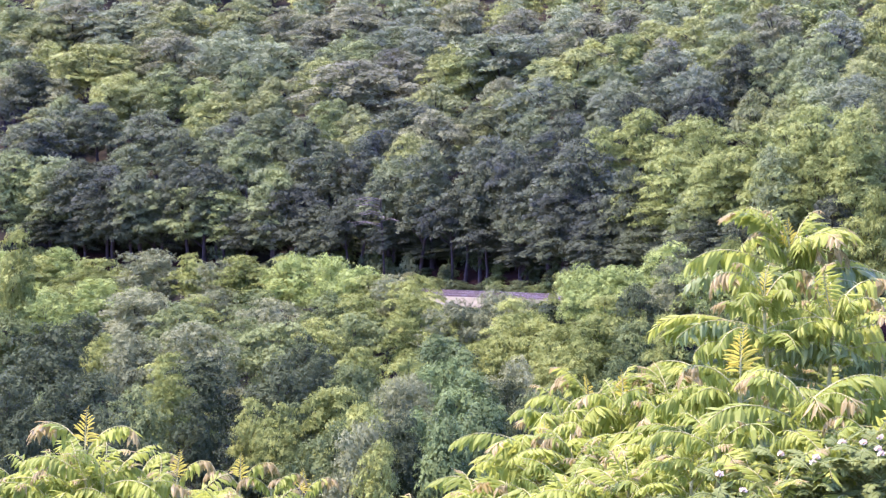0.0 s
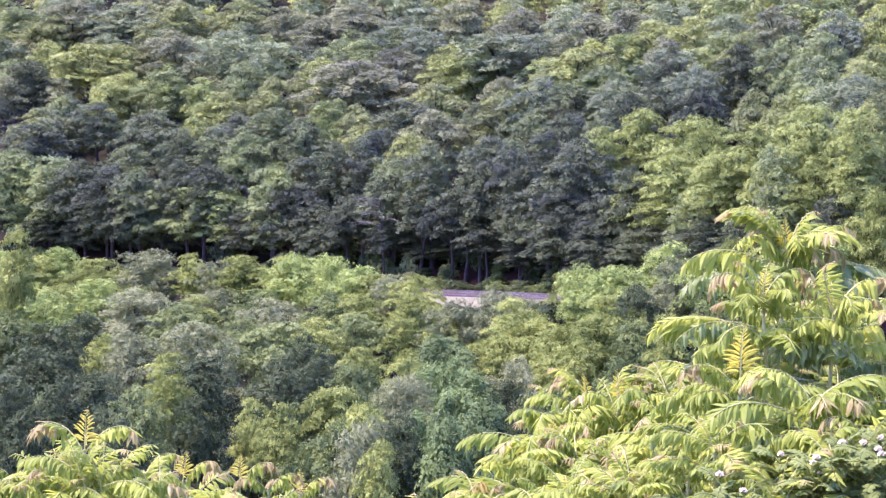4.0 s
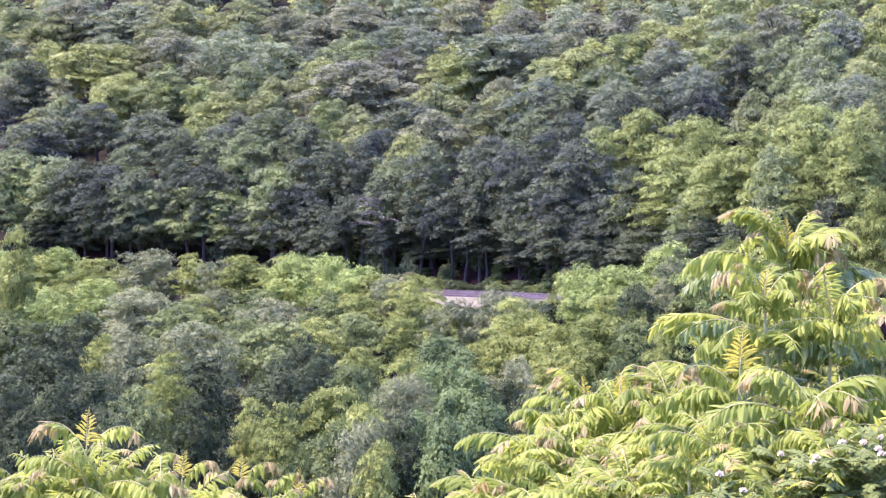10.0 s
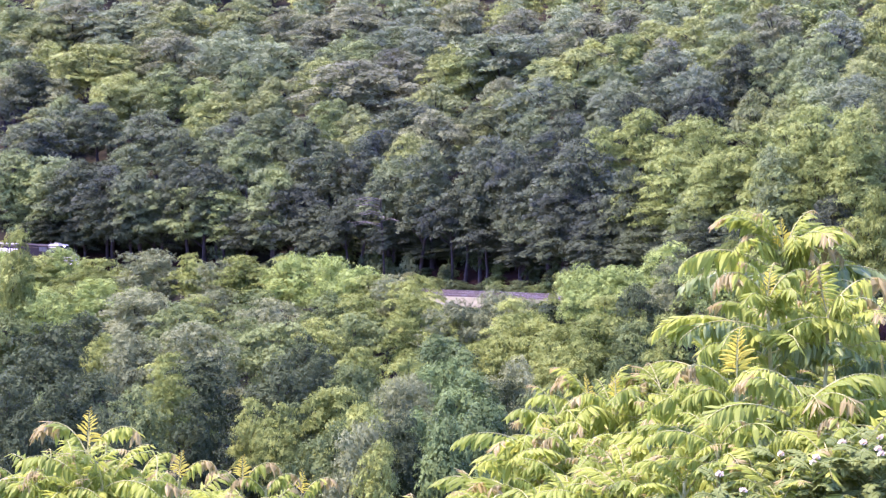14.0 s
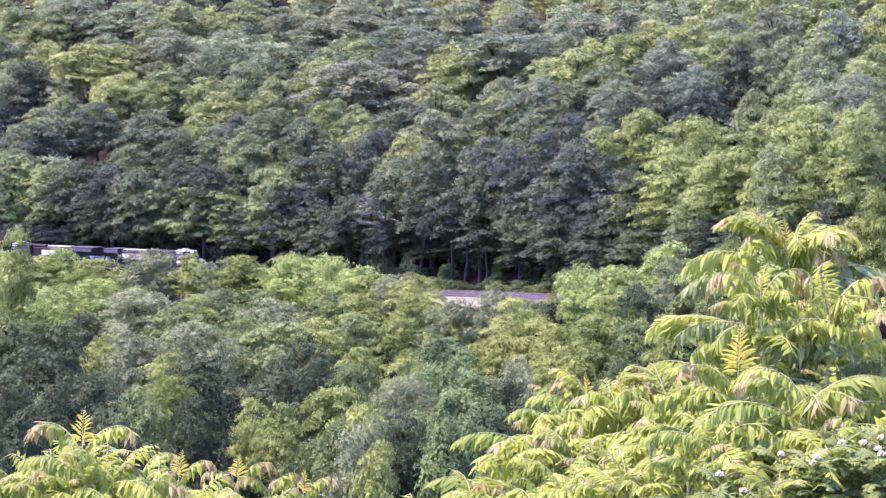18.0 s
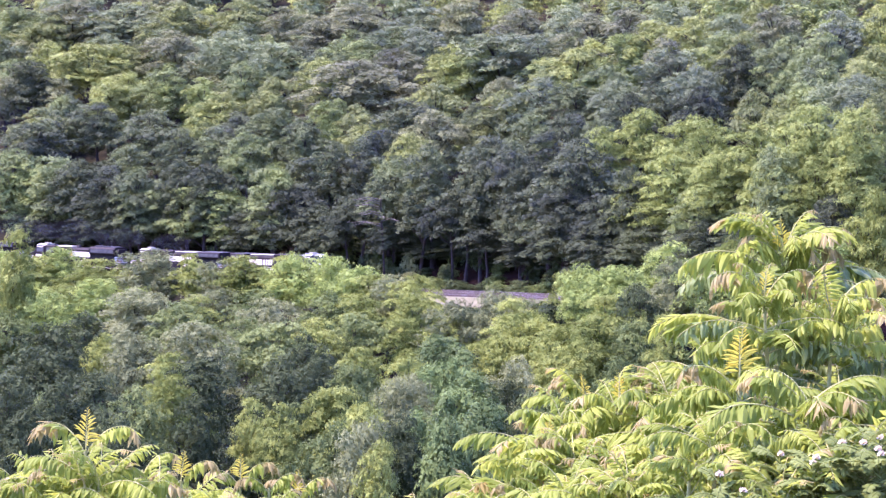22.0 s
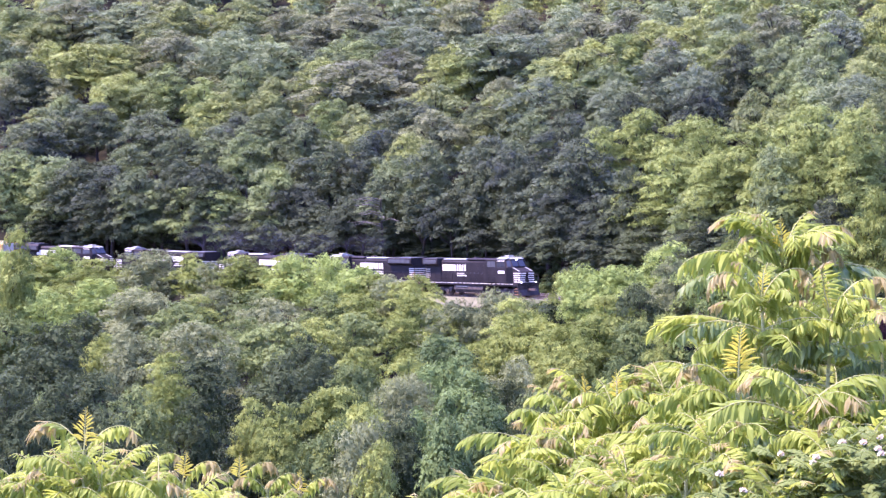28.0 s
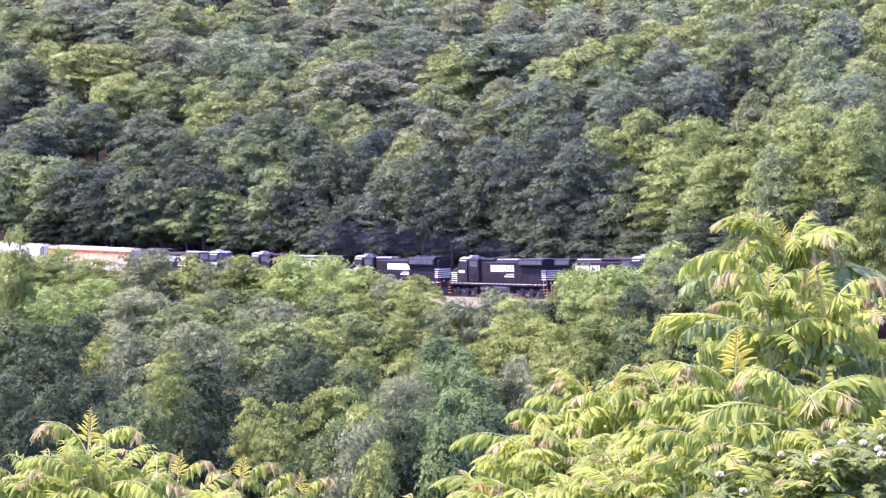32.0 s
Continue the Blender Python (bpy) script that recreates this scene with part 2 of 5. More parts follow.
TRACKS = (0.0, 4.1, 8.2)


def build_earth_bank():
    """The raw reddish cut slope behind the far track."""
    for s0, s1 in ((-38, 4), (33, 68)):
        earth_stretch(s0, s1)


def earth_stretch(s0, s1):
    vs, cols = [], 7
    ss = np.arange(s0, s1, 1.5)
    for s in ss:
        for j in range(cols):
            n = 12.3 + 0.8 * j
            x, y = on_track(float(s), n)
            rough = 0.28 * noise.noise((s * 0.35, j * 0.7, 3.0)) + 0.12 * noise.noise((s * 1.1, j * 1.9, 8.0))
            vs.append((x, y, ground_z(x, y) + 0.12 + rough + (0.5 if 2 <= j <= 5 else 0.0 if j else -0.4)))
    fs = [(i * cols + j, (i + 1) * cols + j, (i + 1) * cols + j + 1, i * cols + j + 1) for i in range(len(ss) - 1) for j in range(cols - 1)]
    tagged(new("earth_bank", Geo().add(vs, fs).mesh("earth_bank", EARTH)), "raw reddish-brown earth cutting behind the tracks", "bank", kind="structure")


def build_railway():
    bed = new("ballast_bed", strip([(-5.6, -1.95), (-2.0, -0.15), (10.2, -0.15), (11.6, -0.95), (11.6, -1.6), (-5.6, -2.6)], -290, 230, 5).mesh("ballast_bed", STONE))
    tagged(bed, "pale grey-brown crushed stone ballast under the tracks", "ballast", kind="structure")
    rnd = random.Random(5)
    for n0 in TRACKS:
        tr = thing("railway_track", "rusty steel rails on dark wooden ties in ballast", "track", "tracks on the curve", "structure")
        for side in (-0.7525, 0.7525):
            n = n0 + side
            part("rail", strip([(n - 0.07, -0.19), (n + 0.07, -0.19), (n + 0.07, -0.16), (n + 0.02, -0.13), (n + 0.036, -0.03), (n + 0.036, 0), (n - 0.036, 0), (n - 0.036, -0.03), (n - 0.02, -0.13), (n - 0.07, -0.16)], -290, 230, 5), RUST, tr)
            part("rail_head", strip([(n - 0.03, 0.001), (n + 0.03, 0.001), (n + 0.028, 0.005), (n - 0.028, 0.005)], -290, 230, 5), RAILTOP, tr, "bright worn rail head")
        g = Geo()
        s = -110.0
        while s < 150:
            s += 0.55 + rnd.uniform(-0.03, 0.03)
            a = TURN0 + BEND * s
            t, o = Vector((math.cos(a), -math.sin(a), 0)), Vector((math.sin(a), math.cos(a), 0))
            c = Vector((*on_track(s, n0 + rnd.uniform(-0.05, 0.05)), rail_z(s)))
            vs = [c + t * u * 0.115 + o * v * 1.3 + Vector((0, 0, w)) for w in (-0.3, -0.125) for u, v in ((-1, -1), (1, -1), (1, 1), (-1, 1))]
            g.add(vs, [(0, 3, 2, 1), (4, 5, 6, 7), (0, 1, 5, 4), (1, 2, 6, 5), (2, 3, 7, 6), (3, 0, 4, 7)])
        tagged(part("ties", g, TIE, tr), kind="stuff")


# ---- trees ----


def tufts(rng, foot, way, nor, length, teeth):
    """Sprays of leaves that fan out from each foot; returns feet (n, 3) and outer corners (n, teeth, 2, 3)."""
    n = len(foot)
    side = unit(np.cross(way, nor))
    ang = np.linspace(-1.15, 1.15, teeth) + rng.uniform(-0.22, 0.22, (n, teeth))
    ln = length[:, None] * rng.uniform(0.6, 1.15, (n, teeth)) * (0.72 + 0.28 * np.cos(ang))
    d = np.cos(ang)[..., None] * way[:, None] + np.sin(ang)[..., None] * side[:, None]
    e = np.cos(ang)[..., None] * side[:, None] - np.sin(ang)[..., None] * way[:, None]
    tip = foot[:, None] + d * ln[..., None] - nor[:, None] * (ln * rng.uniform(0.05, 0.25, (n, teeth)))[..., None]
    w = (ln * 0.21)[..., None]
    twist = nor[:, None] * (ln * rng.uniform(-0.06, 0.06, (n, teeth)))[..., None]
    tip = tip + rng.normal(size=tip.shape) * 0.03 * length[:, None, None]
    return foot, np.stack([tip + e * w + twist, tip - e * w - twist], 2)


def tuft_mesh(name, feet, outer, mat):
    n, t = outer.shape[:2]
    me = bpy.data.meshes.new(name)
    k = 1 + 2 * t
    co = np.concatenate([feet[:, None], outer.reshape(n, 2 * t, 3)], 1).astype(np.float32)
    me.vertices.add(k * n)
    me.vertices.foreach_set("co", co.ravel())
    base = np.arange(n, dtype=np.int32)[:, None] * k
    one = np.stack([np.zeros(t, np.int32), 1 + 2 * np.arange(t, dtype=np.int32), 2 + 2 * np.arange(t, dtype=np.int32)], 1).ravel()[None]
    me.loops.add(3 * t * n)
    me.loops.foreach_set("vertex_index", (base + one).astype(np.int32).ravel())
    me.polygons.add(t * n)
    me.polygons.foreach_set("loop_start", np.arange(0, 3 * t * n, 3, dtype=np.int32))
    me.materials.append(mat)
    me.update(calc_edges=True)
    return me


def unit(v):
    return v / (np.linalg.norm(v, axis=-1, keepdims=True) + 1e-9)


def crown(seed, R, z0, z1, clumps, cover, leaf, size, flat, rise, tilt, ragged, k=3):
    """Leafy clumps on the boughs of an uneven crown: each is a ragged shell of leaf sprays, open below. Also their centres, for limbs."""
    rng = np.random.default_rng(seed)
    H = z1 - z0
    out, cs = [], []
    lob = rng.uniform(0, 6.28, 3)
    up = np.array([0, 0, 1.0])
    for i in range(clumps):
        u = (i + 0.5) / clumps
        dz = 1 - 1.7 * u
        az = i * 2.39996 + rng.uniform(-0.5, 0.5)
        wob = 1 + 0.24 * math.sin(2 * az + lob[0]) + 0.16 * math.sin(3 * az + lob[1]) + rng.uniform(-0.22, 0.16)
        rad = math.sqrt(max(0.03, 1 - dz * dz)) * wob * rng.uniform(0.72, 1.0)
        o = np.array([math.cos(az), math.sin(az), 0.0])
        side = np.array([-o[1], o[0], 0.0])
        c = o * R * 0.76 * rad + up * (z0 + H * (0.43 + 0.45 * dz + rng.uniform(-0.05, 0.05)))
        br = R * size * rng.uniform(0.6, 1.4)
        cs.append((c, br))
        ax = br * rng.uniform(1.0, 1.4), br * rng.uniform(0.8, 1.1), br * flat * rng.uniform(0.75, 1.25)
        n = int(cover * (br / leaf) ** 2 * (0.55 + 0.45 * flat)) + 12
        th = rng.uniform(0, 2 * math.pi, n)
        z = rng.uniform(-0.2, 1.0, n)
        q = np.sqrt(1 - z * z)
        fing = 1 + ragged * np.sin(th * rng.integers(4, 7) + rng.uniform(0, 6.28)) * q + 0.6 * ragged * np.sin(th * 11 + 4 * z + rng.uniform(0, 6.28)) * q
        s = fing * rng.uniform(0.70, 1.05, n)
        d = np.cos(th)[:, None] * q[:, None] * o + np.sin(th)[:, None] * q[:, None] * side + z[:, None] * up
        off = (np.cos(th) * q * s * ax[0])[:, None] * o + (np.sin(th) * q * s * ax[1])[:, None] * side
        p = c + off + up * (z * s * ax[2] + (off @ o) * tilt * rng.uniform(0.5, 1.5))[:, None]
        nor = unit(d + up * 0.35 + rng.normal(size=(n, 3)) * 0.14)
        way = d * np.array([1, 1, 0.3]) + rng.normal(size=(n, 3)) * 0.45 + up * rise
        way = unit(way - nor * (way * nor).sum(1, keepdims=True) * 0.7)
        out.append(tufts(rng, p, way, nor, leaf * rng.uniform(0.7, 1.35, n), k))
    # the shaded leaves inside
    n = 300 if R > 2 else 90
    d = unit(rng.normal(size=(n, 3)))
    p = d * (0.3 + 0.6 * rng.uniform(0, 1, (n, 1))) * np.array([R * 0.62, R * 0.62, H * 0.38]) + np.array([0, 0, z0 + H * 0.44])
    way = unit(np.cross(d, up) + rng.normal(size=(n, 3)) * 0.5 + up * 0.3)
    out.append(tufts(rng, p, way, unit(d + rng.normal(size=(n, 3)) * 0.35), np.full(n, max(0.15 * R, leaf)) * rng.uniform(0.8, 1.3, n), k))
    f, v = np.concatenate([q[0] for q in out]), np.concatenate([q[1] for q in out])
    kr = R / np.percentile(np.hypot(v[..., 0], v[..., 1]), 96)
    sc = np.array([kr, kr, z1 / np.percentile(v[..., 2], 99.6)])
    return (f * sc, v * sc), [([float(q) for q in c * sc], float(br)) for c, br in cs]


def trunk_geo(seed, r, z0, z1, cs, limbs):
    rnd = random.Random(seed)
    g = Geo()
    top = z0 + (z1 - z0) * 0.72
    bend = [(rnd.uniform(-0.25, 0.25) * k / 4, rnd.uniform(-0.25, 0.25) * k / 4, -1.2 + (top + 1.2) * k / 5) for k in range(6)]
    bend[0] = (0, 0, -1.2)
    g.tube(bend, [r * 1.35, r * 1.05, r * 0.9, r * 0.7, r * 0.45, r * 0.2], 7)
    for c, br in cs[:: max(1, len(cs) // limbs)]:
        zb = max(z0 * 0.6, min(c[2] - 0.5 * br - 0.8, top * 0.95)) * rnd.uniform(0.82, 0.98)
        k = min(1, zb / top)
        a = Vector((bend[3][0] * k, bend[3][1] * k, zb))
        b = Vector(c)
        m = a.lerp(b, 0.5) + Vector((0, 0, 0.12 * (b - a).length))
        g.tube([a, m, b], [r * 0.42 * (1.1 - 0.6 * k), r * 0.25, r * 0.07], 5)
    return g


def tree_kind(name, seeds, R, z0, z1, r, limbs, *shape):
    """Several shapes of one sort of tree, z1 metres high and R in radius; they are scaled when planted."""
    out = []
    for s in seeds:
        v, cs = crown(s, R, z0, z1, *shape)
        out.append((tuft_mesh(name + "_crown", *v, LEAF["green"]), trunk_geo(s, r, z0, z1, cs, limbs).mesh(name + "_trunk", BARK), R, z1, v))
    return out


# radius, foot and top of the crown, trunk, limbs; clumps, cover, leaf, clump size, flatness, rise, tilt, raggedness
WOODS = {
    "hill": tree_kind("hill", range(11, 18), 4.6, 6.5, 17.0, 0.26, 12, 42, 12, 0.33, 0.235, 0.62, 0.2, -0.25, 0.28),
    "fan": tree_kind("fan", range(41, 44), 4.6, 6.5, 17.0, 0.26, 12, 48, 9, 0.38, 0.20, 1.15, 0.9, 0.3, 0.35),
    "edge": tree_kind("edge", range(21, 25), 4.2, 4.4, 14.0, 0.24, 12, 46, 12, 0.34, 0.235, 0.52, 0.1, -0.30, 0.30),
    "stilt": tree_kind("stilt", range(26, 30), 4.4, 6.4, 13.0, 0.22, 14, 32, 11, 0.36, 0.27, 0.42, 0.1, -0.30, 0.35),
    "locust": tree_kind("locust", range(31, 36), 4.0, 7.0, 16.0, 0.17, 16, 38, 10, 0.32, 0.26, 0.42, 0.05, -0.20, 0.35),
    "mid": tree_kind("mid", range(51, 57), 3.4, 4.4, 11.5, 0.13, 9, 34, 10, 0.32, 0.26, 0.62, 0.2, -0.15, 0.30),
    "layer": tree_kind("layer", range(61, 67), 3.2, 4.4, 11.5, 0.13, 9, 32, 10, 0.31, 0.29, 0.40, 0.05, -0.20, 0.33),
    "soft": tree_kind("soft", range(71, 77), 3.6, 3.8, 11.5, 0.12, 10, 44, 9, 0.29, 0.23, 0.85, 0.6, 0.1, 0.35),
    "vine": tree_kind("vine", range(91, 94), 3.4, 2.6, 11.5, 0.12, 6, 46, 11, 0.30, 0.27, 0.80, -0.25, -0.35, 0.25),
    "low": tree_kind("low", range(101, 104), 1.6, 0.0, 2.6, 0.04, 6, 14, 8, 0.36, 0.36, 0.7, 0.3, 0.0, 0.25),
}
WORDS = {"yellow": "yellow-green", "green": "mid-green", "fresh": "fresh green", "blue": "silvery blue-green", "olive": "dull olive-green", "dark": "dark green", "shade": "shade-darkened blue-green", "lime": "yellow-green", "vine": "deep green"}
PLACE = {"hill": "broad-crowned tree on the wooded hillside", "fan": "tree with upswept leaf sprays on the hillside", "stilt": "high-crowned tree with a bare trunk above the railway",
         "edge": "full leafy tree at the foot of the hillside", "locust": "airy layered tree at the foot of the hillside", "mid": "young leafy tree in the valley below the railway",
         "layer": "layered young tree in the valley below the railway", "soft": "feathery young tree in the valley below the railway",
         "vine": "tree draped in climbing vines in the valley", "low": "low leafy shrub at the foot of the hillside"}
planted = []
tree_rnd = random.Random(3)


def plant(sort, colour, x, y, h, r, z=None):
    crown_me, trunk_me, R, H, _ = tree_rnd.choice(WOODS[sort])
    name = "shrub" if sort == "low" else "tree"
    m = Matrix.LocRotScale((x, y, ground_z(x, y) if z is None else z), Euler((tree_rnd.uniform(-0.13, 0.13), tree_rnd.uniform(-0.13, 0.13), tree_rnd.uniform(0, 6.28))), (r / R * tree_rnd.uniform(0.85, 1.2), r / R * tree_rnd.uniform(0.85, 1.2), h / H))
    t = thing(name, WORDS[colour] + " " + PLACE[sort], name, at=m)
    part("trunk", trunk_me, None, t)
    c = part("crown", crown_me, None, t)
    c.material_slots[0].link = "OBJECT"
    # hillside crowns take the leaf copies with haze in their colour
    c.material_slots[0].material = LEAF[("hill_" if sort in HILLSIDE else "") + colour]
    planted.append((x, y, r))


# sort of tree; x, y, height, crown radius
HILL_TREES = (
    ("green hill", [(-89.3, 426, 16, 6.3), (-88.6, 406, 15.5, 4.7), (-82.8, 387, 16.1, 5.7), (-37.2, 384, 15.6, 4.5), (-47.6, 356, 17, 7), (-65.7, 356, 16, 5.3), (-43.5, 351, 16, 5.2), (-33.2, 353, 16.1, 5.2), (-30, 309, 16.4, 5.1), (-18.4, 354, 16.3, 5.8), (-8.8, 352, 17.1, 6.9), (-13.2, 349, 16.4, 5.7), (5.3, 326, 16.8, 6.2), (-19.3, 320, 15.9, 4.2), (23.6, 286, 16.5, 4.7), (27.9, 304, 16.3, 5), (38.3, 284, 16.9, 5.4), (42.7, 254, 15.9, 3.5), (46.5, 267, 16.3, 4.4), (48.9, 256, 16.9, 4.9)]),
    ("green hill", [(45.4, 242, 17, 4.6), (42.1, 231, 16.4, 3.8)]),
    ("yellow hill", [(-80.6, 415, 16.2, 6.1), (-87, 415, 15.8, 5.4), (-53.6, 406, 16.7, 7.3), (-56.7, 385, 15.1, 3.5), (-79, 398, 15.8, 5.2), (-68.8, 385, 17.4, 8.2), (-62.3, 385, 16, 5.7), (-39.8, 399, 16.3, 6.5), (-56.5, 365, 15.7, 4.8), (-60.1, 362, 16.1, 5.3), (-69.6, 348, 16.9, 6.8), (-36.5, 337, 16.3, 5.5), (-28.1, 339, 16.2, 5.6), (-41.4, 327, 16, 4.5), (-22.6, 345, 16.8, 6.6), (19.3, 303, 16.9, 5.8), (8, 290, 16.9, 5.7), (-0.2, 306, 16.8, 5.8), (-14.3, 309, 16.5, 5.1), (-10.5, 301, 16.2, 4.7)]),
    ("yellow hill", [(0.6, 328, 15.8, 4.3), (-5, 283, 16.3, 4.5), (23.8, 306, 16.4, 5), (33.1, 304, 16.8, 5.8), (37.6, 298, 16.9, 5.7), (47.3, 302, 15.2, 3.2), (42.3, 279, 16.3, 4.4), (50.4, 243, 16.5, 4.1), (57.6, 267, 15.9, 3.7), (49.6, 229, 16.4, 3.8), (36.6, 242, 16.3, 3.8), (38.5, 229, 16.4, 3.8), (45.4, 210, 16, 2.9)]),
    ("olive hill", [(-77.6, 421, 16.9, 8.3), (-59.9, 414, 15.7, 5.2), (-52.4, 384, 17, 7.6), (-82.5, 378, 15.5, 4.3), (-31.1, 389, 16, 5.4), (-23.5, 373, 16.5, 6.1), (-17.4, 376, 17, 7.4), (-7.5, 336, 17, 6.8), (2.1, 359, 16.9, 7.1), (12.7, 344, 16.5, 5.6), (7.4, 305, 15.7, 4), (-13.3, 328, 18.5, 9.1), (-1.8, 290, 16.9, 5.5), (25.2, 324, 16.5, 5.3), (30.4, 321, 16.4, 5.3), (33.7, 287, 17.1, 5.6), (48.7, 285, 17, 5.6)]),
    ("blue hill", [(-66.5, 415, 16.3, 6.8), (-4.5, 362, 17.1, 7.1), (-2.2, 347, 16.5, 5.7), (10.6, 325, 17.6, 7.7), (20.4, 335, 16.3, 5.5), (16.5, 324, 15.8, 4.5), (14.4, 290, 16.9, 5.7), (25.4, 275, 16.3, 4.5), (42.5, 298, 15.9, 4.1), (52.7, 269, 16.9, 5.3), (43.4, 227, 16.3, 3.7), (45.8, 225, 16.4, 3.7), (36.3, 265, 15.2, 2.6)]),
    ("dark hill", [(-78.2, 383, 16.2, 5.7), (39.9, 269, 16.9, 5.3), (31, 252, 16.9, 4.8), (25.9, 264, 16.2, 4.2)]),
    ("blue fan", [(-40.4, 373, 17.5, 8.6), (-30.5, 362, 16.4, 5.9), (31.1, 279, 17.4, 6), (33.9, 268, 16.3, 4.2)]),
    # shade and dark rows: the lower slope's shade is painted into the leaf colour
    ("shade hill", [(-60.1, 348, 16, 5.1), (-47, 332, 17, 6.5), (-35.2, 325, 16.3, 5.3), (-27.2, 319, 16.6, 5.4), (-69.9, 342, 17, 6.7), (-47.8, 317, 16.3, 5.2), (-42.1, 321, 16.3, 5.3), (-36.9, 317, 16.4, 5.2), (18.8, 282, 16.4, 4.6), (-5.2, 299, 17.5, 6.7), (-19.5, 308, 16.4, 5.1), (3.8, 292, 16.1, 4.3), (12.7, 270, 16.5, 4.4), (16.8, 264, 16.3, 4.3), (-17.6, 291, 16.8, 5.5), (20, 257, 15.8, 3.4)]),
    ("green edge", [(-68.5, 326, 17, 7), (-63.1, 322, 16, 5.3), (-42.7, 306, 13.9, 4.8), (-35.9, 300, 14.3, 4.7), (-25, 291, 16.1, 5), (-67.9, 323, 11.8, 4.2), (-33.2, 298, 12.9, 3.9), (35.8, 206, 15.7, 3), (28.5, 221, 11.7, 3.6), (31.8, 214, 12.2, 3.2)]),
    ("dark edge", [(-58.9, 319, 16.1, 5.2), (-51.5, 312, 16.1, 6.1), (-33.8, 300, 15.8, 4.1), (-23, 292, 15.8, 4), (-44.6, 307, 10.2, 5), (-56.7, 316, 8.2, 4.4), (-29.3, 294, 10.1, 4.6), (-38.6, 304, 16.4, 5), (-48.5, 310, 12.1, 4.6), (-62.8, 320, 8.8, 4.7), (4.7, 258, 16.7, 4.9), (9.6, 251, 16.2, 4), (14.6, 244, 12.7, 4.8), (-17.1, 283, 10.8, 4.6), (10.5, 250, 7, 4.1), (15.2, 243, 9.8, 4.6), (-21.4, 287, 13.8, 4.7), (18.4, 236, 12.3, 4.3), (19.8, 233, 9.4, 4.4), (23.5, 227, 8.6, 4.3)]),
    # the last eight, under 4 m, are added to block and darken sunlit ground
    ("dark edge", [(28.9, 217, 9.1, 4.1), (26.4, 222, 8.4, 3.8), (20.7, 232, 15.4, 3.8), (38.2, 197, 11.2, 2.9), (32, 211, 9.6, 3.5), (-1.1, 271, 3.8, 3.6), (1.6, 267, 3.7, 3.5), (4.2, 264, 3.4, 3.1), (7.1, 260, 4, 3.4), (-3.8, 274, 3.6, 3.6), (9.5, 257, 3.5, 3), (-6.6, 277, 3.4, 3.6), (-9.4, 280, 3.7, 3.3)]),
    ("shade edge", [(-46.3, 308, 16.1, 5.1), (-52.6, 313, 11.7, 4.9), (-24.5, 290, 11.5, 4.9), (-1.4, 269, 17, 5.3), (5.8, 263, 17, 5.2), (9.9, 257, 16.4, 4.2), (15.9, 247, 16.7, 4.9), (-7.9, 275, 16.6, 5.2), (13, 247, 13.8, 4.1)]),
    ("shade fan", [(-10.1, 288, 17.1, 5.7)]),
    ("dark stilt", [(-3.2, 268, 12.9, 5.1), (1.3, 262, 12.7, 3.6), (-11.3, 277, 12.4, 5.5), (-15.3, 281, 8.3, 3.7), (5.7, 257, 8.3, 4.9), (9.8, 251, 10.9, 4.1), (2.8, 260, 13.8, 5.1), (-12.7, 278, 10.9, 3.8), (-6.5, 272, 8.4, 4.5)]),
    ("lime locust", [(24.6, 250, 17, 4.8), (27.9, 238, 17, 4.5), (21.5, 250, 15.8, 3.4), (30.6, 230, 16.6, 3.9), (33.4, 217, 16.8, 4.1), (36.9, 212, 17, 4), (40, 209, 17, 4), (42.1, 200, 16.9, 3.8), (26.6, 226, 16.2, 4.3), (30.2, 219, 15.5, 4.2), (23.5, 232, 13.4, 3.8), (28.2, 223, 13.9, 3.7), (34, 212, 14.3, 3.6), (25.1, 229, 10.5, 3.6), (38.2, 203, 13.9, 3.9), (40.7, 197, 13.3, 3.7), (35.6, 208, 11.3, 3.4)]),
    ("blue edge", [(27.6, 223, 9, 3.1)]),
)
